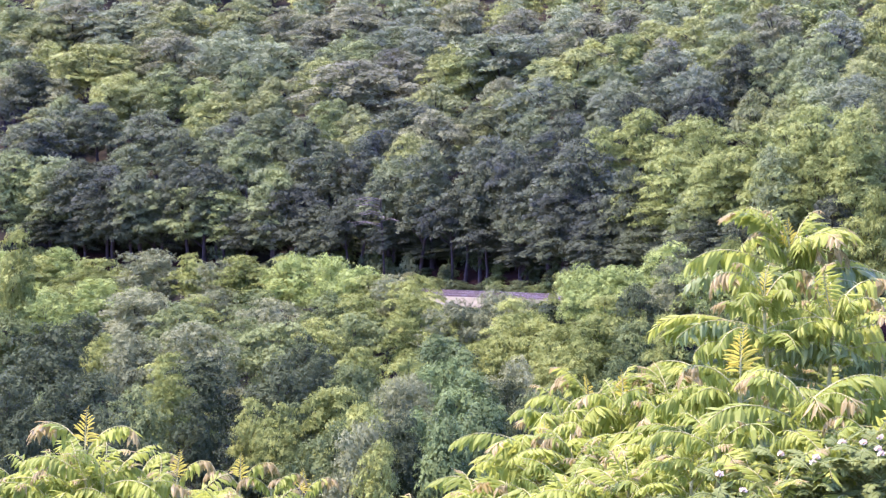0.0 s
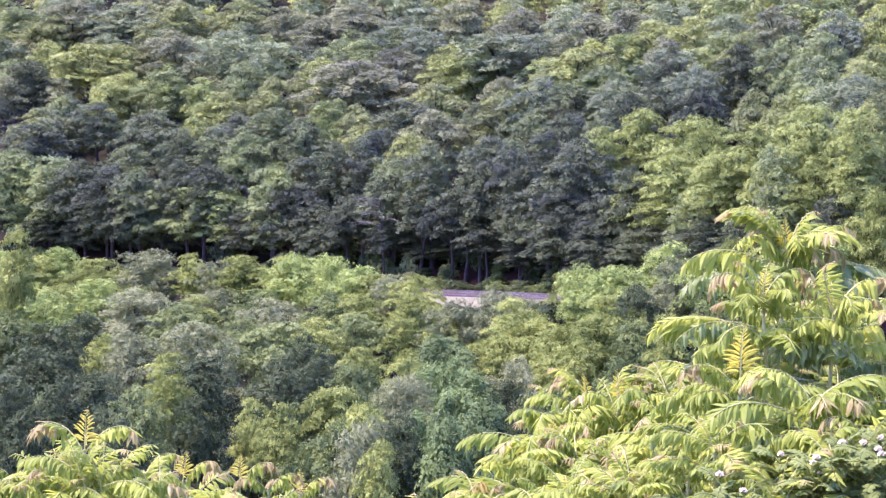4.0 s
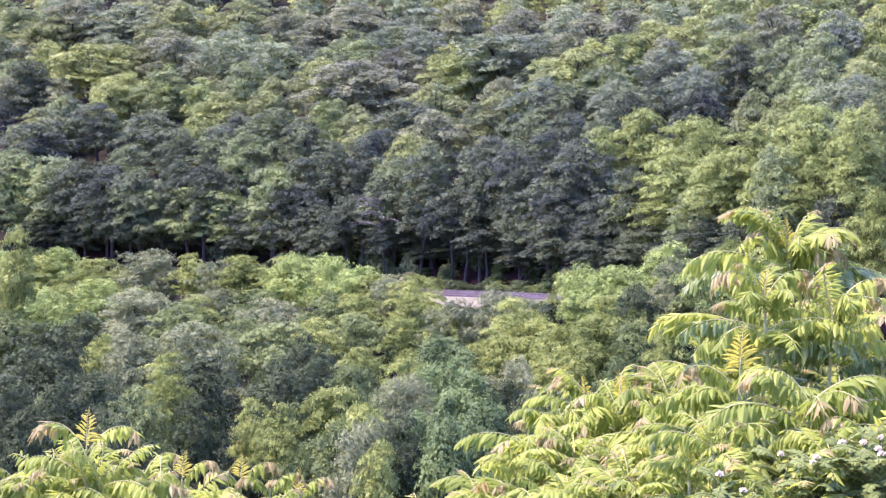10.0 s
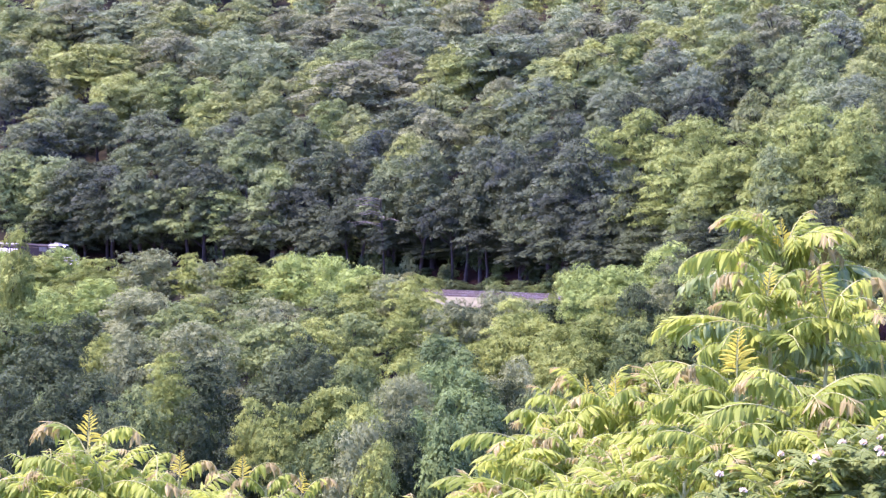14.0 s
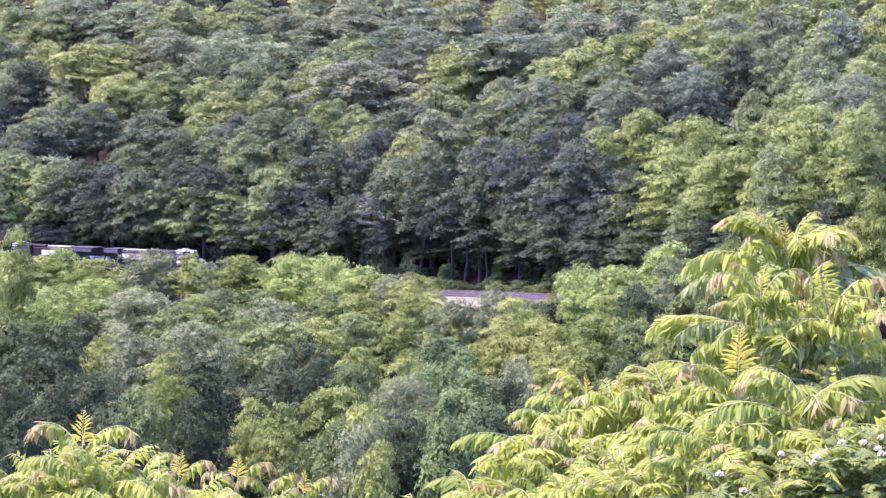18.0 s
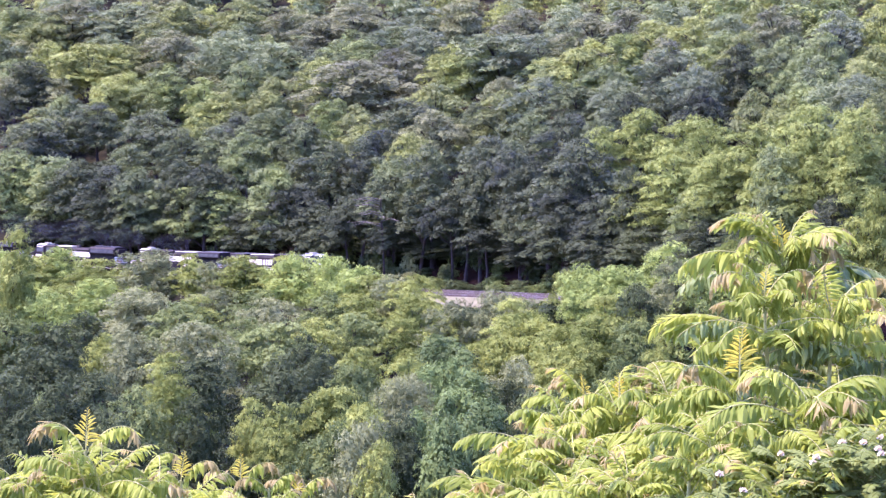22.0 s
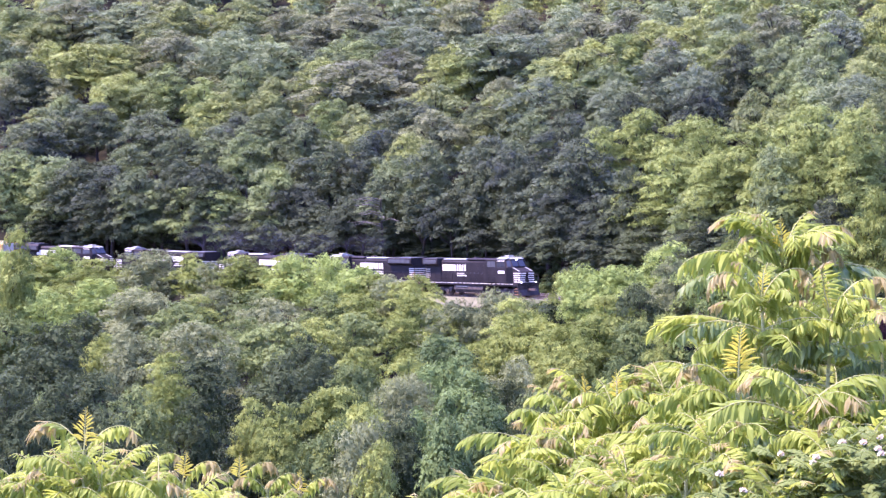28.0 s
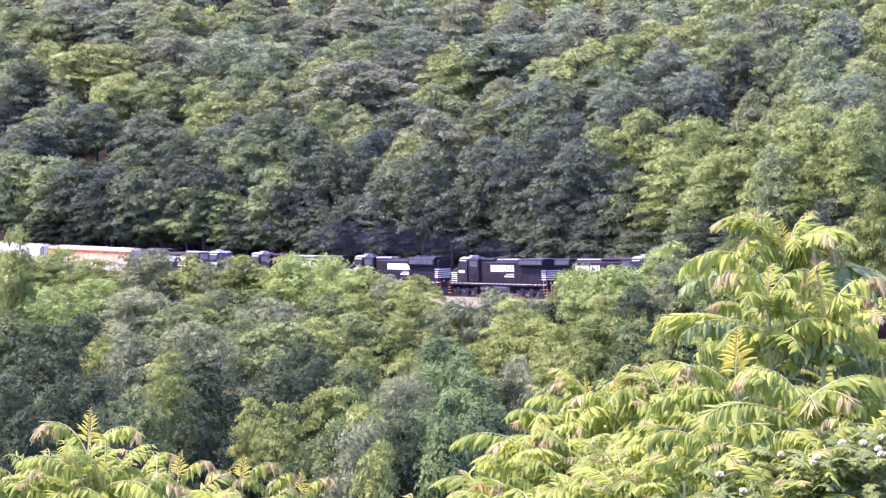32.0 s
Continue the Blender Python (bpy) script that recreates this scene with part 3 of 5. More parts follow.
VALLEY_TREES = (
    ("yellow layer", [(-48, 215, 20.1, 3.4), (-57, 278, 11, 4.7), (-46.7, 269, 11.1, 4.5), (-33.4, 260, 10.7, 3.9), (-24.1, 248, 11.2, 4.2), (-19.4, 243, 11, 4.1), (-50.2, 264, 11, 4.4), (-29.6, 231, 11.9, 4.7), (-33.5, 193, 10.7, 2.3), (-23.3, 163, 11.4, 2.9), (-19, 148, 11.3, 2.5), (-13.3, 136, 10.9, 1.9), (-11.1, 130, 11, 1.8), (-8.2, 220, 11.2, 3.8), (-3.7, 212, 11.3, 4), (-8.4, 210, 11.8, 4.3), (-1.9, 206, 11, 3.2), (-12.8, 201, 11.4, 3.5), (-3.4, 194, 11.3, 3.4), (-0.6, 190, 11.4, 3.3)]),
    ("yellow layer", [(7, 183, 10.9, 2.6), (7.3, 174, 11.8, 3.5), (8.6, 170, 11.4, 3), (10.2, 165, 11.3, 2.9), (11.5, 157, 11.3, 2.8), (4.8, 172, 11.3, 3), (3.4, 175, 10.7, 2.3), (-3.8, 163, 11.4, 2.9), (-6.8, 168, 11.4, 2.9), (8.9, 159, 11.3, 2.8), (-8.4, 133, 11.5, 2.3), (-6.9, 133, 11.8, 2.7), (-4.8, 127, 11.4, 2.2), (-4.6, 113, 11.1, 1.7), (14.4, 165, 11.6, 3.2), (12.7, 162, 11.6, 3.2), (17.1, 152, 11.4, 2.6), (24.4, 167, 11.1, 2.8), (32.5, 150, 13.4, 2.6), (30.9, 150, 12, 2.7)]),
    ("yellow layer", [(24.4, 150, 13.2, 2.8)]),
    ("fresh soft", [(-52.8, 279, 10.5, 3.1), (-61.2, 283, 10.8, 4.4), (-58.3, 270, 11.8, 5.8), (-48, 241, 11.9, 5.2), (-43.4, 258, 11.8, 5.6), (-17.3, 240, 11.4, 4.3), (-13.6, 235, 11.2, 4.2), (-9, 224, 11.2, 4)]),
    ("olive soft", [(-39.1, 264, 11.6, 5.7), (-29.2, 253, 11, 4.2), (-36.9, 244, 11.9, 5.3), (-28, 240, 11.4, 4.5), (-19.4, 227, 11.4, 4), (-29.1, 186, 11.5, 3.3), (-23, 188, 11.9, 3.8), (-6.1, 218, 10.8, 3.3), (2, 190, 11.3, 3.2), (4.7, 189, 11.4, 3.4), (5.7, 158, 11.4, 2.8), (-3.8, 144, 11.5, 2.5), (-2.5, 140, 11.5, 2.5), (-5.2, 114, 11.8, 2.3), (20.4, 168, 11.4, 3.1)]),
    ("green mid", [(-29.9, 219, 11.9, 4.5), (-22.8, 234, 11.4, 4.4), (-45.1, 209, 11.5, 3.7), (-20.7, 206, 11.1, 3), (-16.3, 191, 11.8, 3.9), (-19.7, 133, 11.8, 2.7), (-28.2, 141, 10.5, 1.6), (-10, 134, 10.6, 1.5), (-11.4, 218, 11.3, 3.9), (-8.2, 205, 11.3, 3.5), (-7.3, 148, 11.8, 3), (6.9, 137, 11.4, 2.4), (-7.4, 118, 11.4, 2.1), (15.1, 154, 11.3, 2.6), (19.5, 151, 11.2, 2.5), (12.3, 147, 11.2, 2.5)]),
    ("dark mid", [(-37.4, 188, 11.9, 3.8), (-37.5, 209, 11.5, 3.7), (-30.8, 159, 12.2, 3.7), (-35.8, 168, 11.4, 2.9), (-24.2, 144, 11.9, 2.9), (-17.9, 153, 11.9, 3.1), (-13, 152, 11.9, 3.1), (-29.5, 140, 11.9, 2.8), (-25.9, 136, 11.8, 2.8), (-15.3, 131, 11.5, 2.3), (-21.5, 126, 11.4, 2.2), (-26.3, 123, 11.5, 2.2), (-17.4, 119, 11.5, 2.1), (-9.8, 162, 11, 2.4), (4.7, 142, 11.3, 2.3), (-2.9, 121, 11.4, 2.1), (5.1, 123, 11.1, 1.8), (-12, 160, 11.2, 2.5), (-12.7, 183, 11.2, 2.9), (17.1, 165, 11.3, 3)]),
    ("fresh mid", [(12.5, 185, 11.1, 3), (14.1, 179, 11.5, 3.6), (15.7, 175, 11.5, 3.3), (20.1, 176, 11.3, 3), (22.5, 166, 11.3, 3.1), (27.8, 150, 12.4, 2.8)]),
    ("vine vine", [(0.8, 172, 12.1, 3.7), (-0.3, 154, 11.6, 2.8), (2, 139, 12.1, 3), (0.3, 115, 11.8, 2.3), (2.7, 123, 11.8, 2.5), (-0.9, 127, 11, 1.9), (2.3, 108, 11.4, 1.9)]),
)


# how far the valley's treetops stand below eye level, by bearing (x / y): drop per metre of distance
SKYLINE = ((-0.24, 0.030), (-0.212, 0.031), (-0.205, 0.040), (-0.17, 0.0435), (-0.10, 0.0430), (-0.065, 0.0407), (-0.05, 0.0453), (-0.034, 0.0515), (-0.015, 0.0552),
           (-0.011, 0.0580), (-0.002, 0.0605), (0.003, 0.0618), (0.013, 0.0618), (0.020, 0.0590), (0.050, 0.0588), (0.056, 0.0570), (0.060, 0.0460), (0.095, 0.0465), (0.100, 0.0370), (0.125, 0.0365), (0.14, 0.0420), (0.19, 0.0250), (0.24, 0.0100))


def under_skyline(x, y, slack):
    return EYE[2] - (float(np.interp(x / y, [q[0] for q in SKYLINE], [q[1] for q in SKYLINE])) + slack) * y - ground_z(x, y)


def in_view(x, y, margin):
    return abs(x) < 0.2217 * y + margin and y > 20


def room(x, y, k):
    return all((x - a) ** 2 + (y - b) ** 2 > (k * r) ** 2 for a, b, r in planted)


def dead_tree():
    """A leafless grey tree that leans out of the forest edge."""
    x, y = on_track(33, 12.2)
    t = thing("dead_tree", "leafless grey dead tree at the forest edge", "tree", at=Matrix.Translation((x, y, ground_z(x, y))))
    rnd = random.Random(14)
    part("trunk", Geo().tube([(0, 0, -0.5), (-0.2, -0.2, 5), (-0.5, -0.6, 10), (-0.6, -0.9, 13)], [0.16, 0.13, 0.09, 0.04], 7), BARK, t)
    for i in range(11):
        z = 8.6 + 0.36 * i
        a = rnd.uniform(-3.3, -1.0)
        d = Vector((math.cos(a), math.sin(a), rnd.uniform(-0.05, 0.3)))
        ln = rnd.uniform(3.2, 5.6)
        p0 = Vector((-0.4, -0.45, z))
        p1, p2 = p0 + d * ln * 0.5 + Vector((0, 0, 0.25)), p0 + d * ln + Vector((0, 0, -0.35))
        g = Geo().tube([p0, p1, p2], [0.055, 0.04, 0.012], 5)
        for k in range(4):
            q = p1.lerp(p2, 0.2 * k)
            g.tube([q, q + Vector((rnd.uniform(-0.9, 0.9), rnd.uniform(-0.9, 0.3), rnd.uniform(-0.5, 0.3)))], [0.022, 0.007], 4)
        part("branch", g, DEADWOOD, t)


def leafy_mass(name, label, rows, step, grow, rnd):
    """Crowns too many to tell apart, in one mesh: one leaf spray in so many, that much larger."""
    feet, outer, mats = [], [], []
    names = sorted({q[1] for q in rows})
    for sort, colour, x, y, h, r in rows:
        _, _, R, H, (f, v) = rnd.choice(WOODS[sort])
        keep = (f[:, 2] > 0.3 * H) & (np.arange(len(f)) % step == rnd.randrange(step))
        f, v = f[keep], v[keep]
        v = f[:, None, None] + (v - f[:, None, None]) * grow
        a = rnd.uniform(0, 6.28)
        turn = np.array([[math.cos(a) * r / R, -math.sin(a) * r / R, 0], [math.sin(a) * r / R, math.cos(a) * r / R, 0], [0, 0, h / H]])
        at = np.array([x, y, ground_z(x, y)])
        feet.append(f @ turn.T + at)
        outer.append(v @ turn.T + at)
        mats += [names.index(colour)] * (len(f) * v.shape[1])
    me = tuft_mesh(name, np.concatenate(feet), np.concatenate(outer), LEAF[names[0]])
    for k in names[1:]:
        me.materials.append(LEAF[k])
    me.polygons.foreach_set("material_index", mats)
    tagged(new(name, me), label, "woods", kind="stuff")


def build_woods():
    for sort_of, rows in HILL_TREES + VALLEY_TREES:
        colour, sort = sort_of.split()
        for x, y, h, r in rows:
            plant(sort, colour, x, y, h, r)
    rnd = random.Random(8)
    far = []
    # the hillside between and behind; low dark fill paints the shaded gaps between crowns
    for j in range(23):
        n = 17.0 + 7.8 * j
        for i in range(-40, 60):
            s = i * 8.6 + (4.3 if j % 2 else 0) + rnd.uniform(-2.4, 2.4)
            x, y = on_track(s, n + rnd.uniform(-1.8, 1.8))
            if not in_view(x, y, 5) or not room(x, y, 0.8 if j < 5 else 0.62) or ground_z(x, y) > 21 + 0.095 * y:
                continue
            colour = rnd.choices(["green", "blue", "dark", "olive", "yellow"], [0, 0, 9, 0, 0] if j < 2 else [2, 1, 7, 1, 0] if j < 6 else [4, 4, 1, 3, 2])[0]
            h, r = (rnd.uniform(7, 9), rnd.uniform(3.6, 4.6)) if j < 2 else (rnd.uniform(6.5, 9.5) if j < 6 else rnd.uniform(11, 14.5), rnd.uniform(4.0, 6.0))
            if j == 0 and -0.068 < x / y < 0.05:
                plant("stilt", colour, x, y, h, r)
            else:
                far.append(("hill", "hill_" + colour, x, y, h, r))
                planted.append((x, y, r))
    leafy_mass("hillside_woods", "mixed green treetops high on the hillside", far, 5, 1.85, rnd)
    # the valley and the bank below the railway
    thicket = []
    for j in range(30):
        y0 = 76 + 7.8 * j
        for i in range(-12, 13):
            x, y = i * 8.0 + (4.0 if j % 2 else 0) + rnd.uniform(-1.8, 1.8), y0 + rnd.uniform(-1.8, 1.8)
            s, n = track_sn(x, y)
            if n < -8 and in_view(x, y, 3) and room(x, y, 1.05):
                # mostly the dark leaf colour, painting shade into the gaps between trees
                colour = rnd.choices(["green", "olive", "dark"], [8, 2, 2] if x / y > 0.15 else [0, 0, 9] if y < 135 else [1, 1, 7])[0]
                h = min(rnd.uniform(4.5, 7.0), under_skyline(x, y, rnd.uniform(0.004, 0.012)))
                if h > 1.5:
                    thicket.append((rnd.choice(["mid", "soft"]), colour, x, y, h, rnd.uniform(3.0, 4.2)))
    # along the near edge of the ballast
    s = -66.0
    while s < 150:
        s += rnd.uniform(3.0, 4.4)
        x, y = on_track(s, -7.5 - rnd.uniform(0, 4.0))
        h = under_skyline(x, y, rnd.uniform(0.002, 0.008))
        if in_view(x, y, 2) and h > 1.2:
            colour = rnd.choices(["green", "olive", "yellow"], [3, 2, 4] if x / y < 0.055 else [5, 0, 4])[0]
            thicket.append((rnd.choice(["mid", "layer", "soft"]), colour, x, y, h, rnd.uniform(2.1, 3.1) if h > 3 else 1.4))
    leafy_mass("valley_thicket", "tangled green undergrowth between the valley's trees", thicket, 3, 1.5, rnd)
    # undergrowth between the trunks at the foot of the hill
    # all of it in dark leaves, the understorey's shade put into their colour
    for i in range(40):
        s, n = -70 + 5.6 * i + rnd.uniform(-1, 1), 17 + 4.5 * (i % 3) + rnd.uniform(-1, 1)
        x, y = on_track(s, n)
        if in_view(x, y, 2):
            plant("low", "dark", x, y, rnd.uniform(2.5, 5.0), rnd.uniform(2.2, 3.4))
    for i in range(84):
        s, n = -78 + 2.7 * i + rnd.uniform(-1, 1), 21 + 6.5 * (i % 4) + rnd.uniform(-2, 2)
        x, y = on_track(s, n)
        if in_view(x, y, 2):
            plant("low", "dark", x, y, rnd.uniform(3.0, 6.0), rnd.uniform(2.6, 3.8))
    dead_tree()
    # weeds and bushes close behind the far track, under the bare trunks
    for i in range(64):
        s = 8 + 1.35 * i + rnd.uniform(-0.5, 0.5)
        x, y = on_track(s, 10.9 + rnd.uniform(0, 1.2) if i % 2 else 13.0 + rnd.uniform(0, 5))
        if in_view(x, y, 2):
            plant("low", rnd.choice(["green", "dark"]), x, y, rnd.uniform(1.0, 2.1) if i % 2 else rnd.uniform(1.8, 3.4), rnd.uniform(1.3, 2.1))
    # shrubs at the foot of the hill
    for i in range(84):
        s = -62 + 2.3 * i + rnd.uniform(-0.6, 0.6)
        x, y = on_track(s, 12.8 + rnd.uniform(0, 1.8))
        bare = 38 < s < 64 or -34 < s < 0
        if in_view(x, y, 2) and (not bare or i % 2 == 0):
            plant("low", rnd.choice(["dark", "green"] if bare else ["dark", "dark", "olive", "green"]), x, y, rnd.uniform(1.0, 2.0) if bare else rnd.uniform(2.0, 4.6), rnd.uniform(1.2, 2.2))


# ---- locomotives ----


def wheelset(parent, x, r):
    ax = part("wheelset", Geo().tube([(0, -1.0, 0), (0, 1.0, 0)], [0.09, 0.09], 8), GRIME, parent)
    ax.location = (x, 0, r)
    for y in (-0.75, 0.75):
        ax_w = Geo().tube([(0, y - 0.07, 0), (0, y + 0.07, 0)], [r, r], 20)
        part("wheel", ax_w, RUST, ax)
    return ax


def truck(parent, x0, axles, base, r):
    t = part("truck", Geo().box(-base / 2 - 0.2, base / 2 + 0.2, -0.5, 0.5, 0.62, 0.9), GRIME, parent)
    t.location = (x0, 0, 0)
    L = base / 2
    for y in (-1.12, 1.0):
        prof = [(-L - 0.75, 0.62), (-L - 0.5, 0.42), (-L + 0.5, 0.42), (-L + 0.75, 0.6)]
        if axles == 3:
            prof += [(-0.75, 0.6), (-0.5, 0.42), (0.5, 0.42), (0.75, 0.6)]
        else:
            prof += [(-0.5, 0.38), (0.5, 0.38)]
        prof += [(L - 0.75, 0.6), (L - 0.5, 0.42), (L + 0.5, 0.42), (L + 0.75, 0.62), (L + 0.7, 0.86), (-L - 0.7, 0.86)]
        part("side_frame", Geo().along_y(prof, y, y + 0.12), GRIME, t)
        for k in range(axles):
            xx = -L + 2 * L * k / (axles - 1)
            part("axle_box", Geo().box(xx - 0.2, xx + 0.2, y - 0.09, y + 0.2, 0.36, 0.72, 0.04), GRIME, t)
        for xx in ((-L / 2, L / 2) if axles == 3 else (0,)):
            for dx in (-0.22, 0.0, 0.22):
                part("spring", Geo().tube([(xx + dx, y + 0.06, 0.55), (xx + dx, y + 0.06, 0.85)], [0.09, 0.09], 8), GRIME, t)
    return [wheelset(parent, x0 - L + 2 * L * k / (axles - 1), r) for k in range(axles)]


def rail_fence(x0, x1, y, zb, posts, h=1.05):
    g = Geo()
    for k in range(posts):
        x = x0 + (x1 - x0) * k / (posts - 1)
        g.tube([(x, y, zb), (x, y, zb + h)], [0.02, 0.02], 5)
    g.tube([(x0, y, zb + h), (x1, y, zb + h)], [0.022, 0.022], 5)
    return g


def locomotive(at, flared, mark_x, plates, lit, label, fin=-6.6):
    """A six-axle diesel, nose towards +x; x = 0 at mid-length, z = 0 on the rail."""
    lo = thing("locomotive", label, "locomotive", "locomotives of the train", at=at)
    HL = 10.7
    part("underframe", Geo().box(-HL, HL - 0.75, -1.48, 1.48, 1.28, 1.60, 0.04).box(-HL, HL - 0.75, -0.6, 0.6, 0.95, 1.28), BLACK, lo)
    for y in (-1.495, 1.495):
        dash = Geo().box(0, 0.62, y - 0.012, y + 0.012, 1.50, 1.555).mesh("sill_stripe", WHITE)
        for k in range(23):
            part("sill_stripe", dash, None, lo).location.x = -HL + 0.2 + 0.86 * k
    tank = [(-1.35, 1.25), (-1.42, 0.8), (-1.2, 0.42), (1.2, 0.42), (1.42, 0.8), (1.35, 1.25)]
    part("fuel_tank", Geo().along_x(tank, -3.1, 2.9), GRIME, lo)
    for y in (-1.22, 1.22):
        part("air_reservoir", Geo().tube([(-2.7, y * 1.03, 1.06), (-0.2, y * 1.03, 1.06)], [0.2, 0.2], 10), GRILLE, lo)
    wheels = []
    for x in (-6.7, 6.7):
        wheels += truck(lo, x, 3, 3.9, 0.53)
    # long hood in its sections, doors and roof gear
    hood = [(-0.92, 1.6), (0.92, 1.6), (0.92, 3.95), (0.66, 4.22), (-0.66, 4.22), (-0.92, 3.95)]
    part("engine_hood", Geo().along_x(hood, fin if flared else -9.6, 3.6), BLACK, lo)
    for y in (-0.935, 0.935):
        x = -8.8 if not flared else fin + 0.15
        while x < 3.2:
            d = part("hood_door", Geo().box(x, x + 0.72, min(y, y * 0.97), max(y, y * 0.97), 1.85, 3.55), BLACK, lo)
            part("handle", Geo().box(x + 0.58, x + 0.63, min(y, y * 1.03), max(y, y * 1.03), 2.6, 2.8), GRILLE, d)
            x += 0.8
    if flared:
        rad = [(-0.98, 1.6), (0.98, 1.6), (0.98, 3.4), (1.5, 3.70), (1.5, 4.28), (1.4, 4.38), (-1.4, 4.38), (-1.5, 4.28), (-1.5, 3.70), (-0.98, 3.4)]
        rb = part("radiator_housing", Geo().along_x(rad, -9.9, fin), BLACK, lo)
        for y in (-1.51, 1.51):
            part("radiator_grille", Geo().box(-9.6, fin - 0.25, min(y, y * 0.98), max(y, y * 0.98), 3.76, 4.20), GRILLE, rb)
        part("radiator_roof", Geo().box(-9.7, fin - 0.2, -1.2, 1.2, 4.38, 4.42), GRILLE, rb)
        part("roof_panel", Geo().box(fin + 0.4, fin + 5.2, -0.8, 0.8, 4.2, 4.36, 0.08), ROOFGREY, lo, "pale grey roof panel over the engine")
    else:
        rb = part("radiator_housing", Geo().along_x([(-1.05, 3.3), (1.05, 3.3), (1.3, 3.6), (1.3, 4.25), (1.0, 4.5), (-1.0, 4.5), (-1.3, 4.25), (-1.3, 3.6)], -9.2, -3.9), BLACK, lo)
        for y in (-1.31, 1.31):
            part("radiator_grille", Geo().box(-8.9, -4.2, min(y, y * 0.97), max(y, y * 0.97), 3.65, 4.2), GRILLE, rb)
        for k in range(3):
            part("roof_fan", Geo().tube([(-8.2 + 1.7 * k, 0, 4.5), (-8.2 + 1.7 * k, 0, 4.62)], [0.7, 0.7], 14), GRILLE, lo)
        part("roof_panel", Geo().box(0.2, 3.4, -0.85, 0.85, 4.2, 4.42, 0.1), ROOFGREY, lo, "pale grey roof panel behind the cab")
    if flared:
        part("hood_cowl", Geo().box(fin + 5.6, 3.4, -0.9, 0.9, 4.1, 4.42, 0.12), BLACK, lo, "raised black hood behind the cab")
    part("brake_housing", Geo().box(3.4, 5.6, -1.3, 1.3, 1.6, 4.42, 0.14), BLACK, lo)
    for y in (-1.31, 1.31):
        part("air_intake", Geo().box(3.7, 5.3, min(y, y * 0.98), max(y, y * 0.98), 3.45, 4.1), GRILLE, lo)
    part("exhaust_stack", Geo().tube([(-0.4, 0, 4.2), (-0.4, 0, 4.55)], [0.36, 0.30], 10), GRIME, lo)
    part("horn", Geo().tube([(4.3, 0.3, 4.42), (4.3, 0.3, 4.55), (4.75, 0.3, 4.6)], [0.04, 0.04, 0.1], 6), GRILLE, lo)
    # cab, windows, nose
    ring = [(5.6, -1.47), (7.75, -1.47), (8.3, -0.98), (8.3, 0.98), (7.75, 1.47), (5.6, 1.47)]
    crest = [(5.6, -1.36), (7.25, -1.36), (7.62, -0.84), (7.62, 0.84), (7.25, 1.36), (5.6, 1.36)]
    shell = [(x, y, z) for q, z in ((ring, 1.6), (ring, 3.38), (crest, 4.34)) for x, y in q]
    walls = [(k + i, k + (i + 1) % 6, k + 6 + (i + 1) % 6, k + 6 + i) for k in (0, 6) for i in range(6)]
    cab = part("cab", Geo().add(shell, walls + [tuple(range(5, -1, -1)), tuple(range(12, 18))]), BLACK, lo)
    roof = [(-1.3, 4.34), (1.3, 4.34), (1.3, 4.38), (0.8, 4.58), (-0.8, 4.58), (-1.3, 4.38)]
    part("cab_roof", Geo().along_x(roof, 5.55, 7.45), ROOFGREY, cab, "pale grey cab roof")
    part("roof_brow", Geo().along_y([(7.45, 4.36), (7.72, 4.34), (7.72, 4.40), (7.45, 4.54)], -0.86, 0.86), ROOFGREY, cab)
    part("air_conditioner", Geo().box(5.9, 6.7, -0.4, 0.4, 4.60, 4.76, 0.05), ROOFGREY, cab)
    for d in (-1, 1):
        # the side leans in above the sill
        lean = [(d * (1.475 - 0.115 * (z - 3.38)), z) for z in (3.46, 4.10)]
        for x in (5.9, 6.6):
            w = part("side_window", Geo().along_x([lean[0], (lean[0][0] - 0.03 * d, 3.46), (lean[1][0] - 0.03 * d, 4.10), lean[1]], x, x + 0.62), GLASS, cab)
            part("window_head", Geo().along_x([(d * 1.40, 4.12), (d * 1.37, 4.12), (d * 1.36, 4.20), (d * 1.395, 4.20)], x - 0.04, x + 0.66), WHITE, w, "white strip over the window")
        y = 1.475 * d
        part("number_bar", Geo().box(6.1, 7.4, y - 0.012, y + 0.012, 2.72, 3.04), WHITE, cab, "white number bars under the cab window")
    for y in (-0.86, 0.06):
        part("windshield", Geo().along_y([(8.24, 3.52), (8.29, 3.54), (7.80, 4.22), (7.75, 4.20)], y, y + 0.80), GLASS, cab)
    for d in (-1, 1):
        part("corner_window", Geo().add([(x + 0.012, y * d, z) for x, y, z in ((8.20, 1.05, 3.52), (7.86, 1.38, 3.52), (7.44, 1.24, 4.20), (7.68, 0.94, 4.20))], [(0, 1, 2, 3)]), GLASS, cab)
    part("headlight", Geo().tube([(7.66, 0, 4.30), (7.80, 0, 4.30)], [0.075, 0.075], 10), LAMP if lit else WHITE, cab)
    nose = [(8.2, 1.6), (9.75, 1.6), (9.75, 2.8), (9.5, 2.98), (8.25, 3.40)]
    ns = part("nose", Geo().along_y(nose, -0.98, 0.98), BLACK, lo)
    for y in (-0.98, 0.80):
        part("nose_edge", Geo().along_y([(8.32, 3.37), (9.5, 2.975), (9.48, 3.02), (8.32, 3.41)], y, y + 0.18), ROOFGREY, ns, "pale grey strip along the edge of the sloped nose")
    for k in range(5):
        part("nose_stripe", Geo().box(9.752, 9.77, -0.97, 0.97, 1.72 + 0.24 * k, 1.84 + 0.24 * k), WHITE, ns)
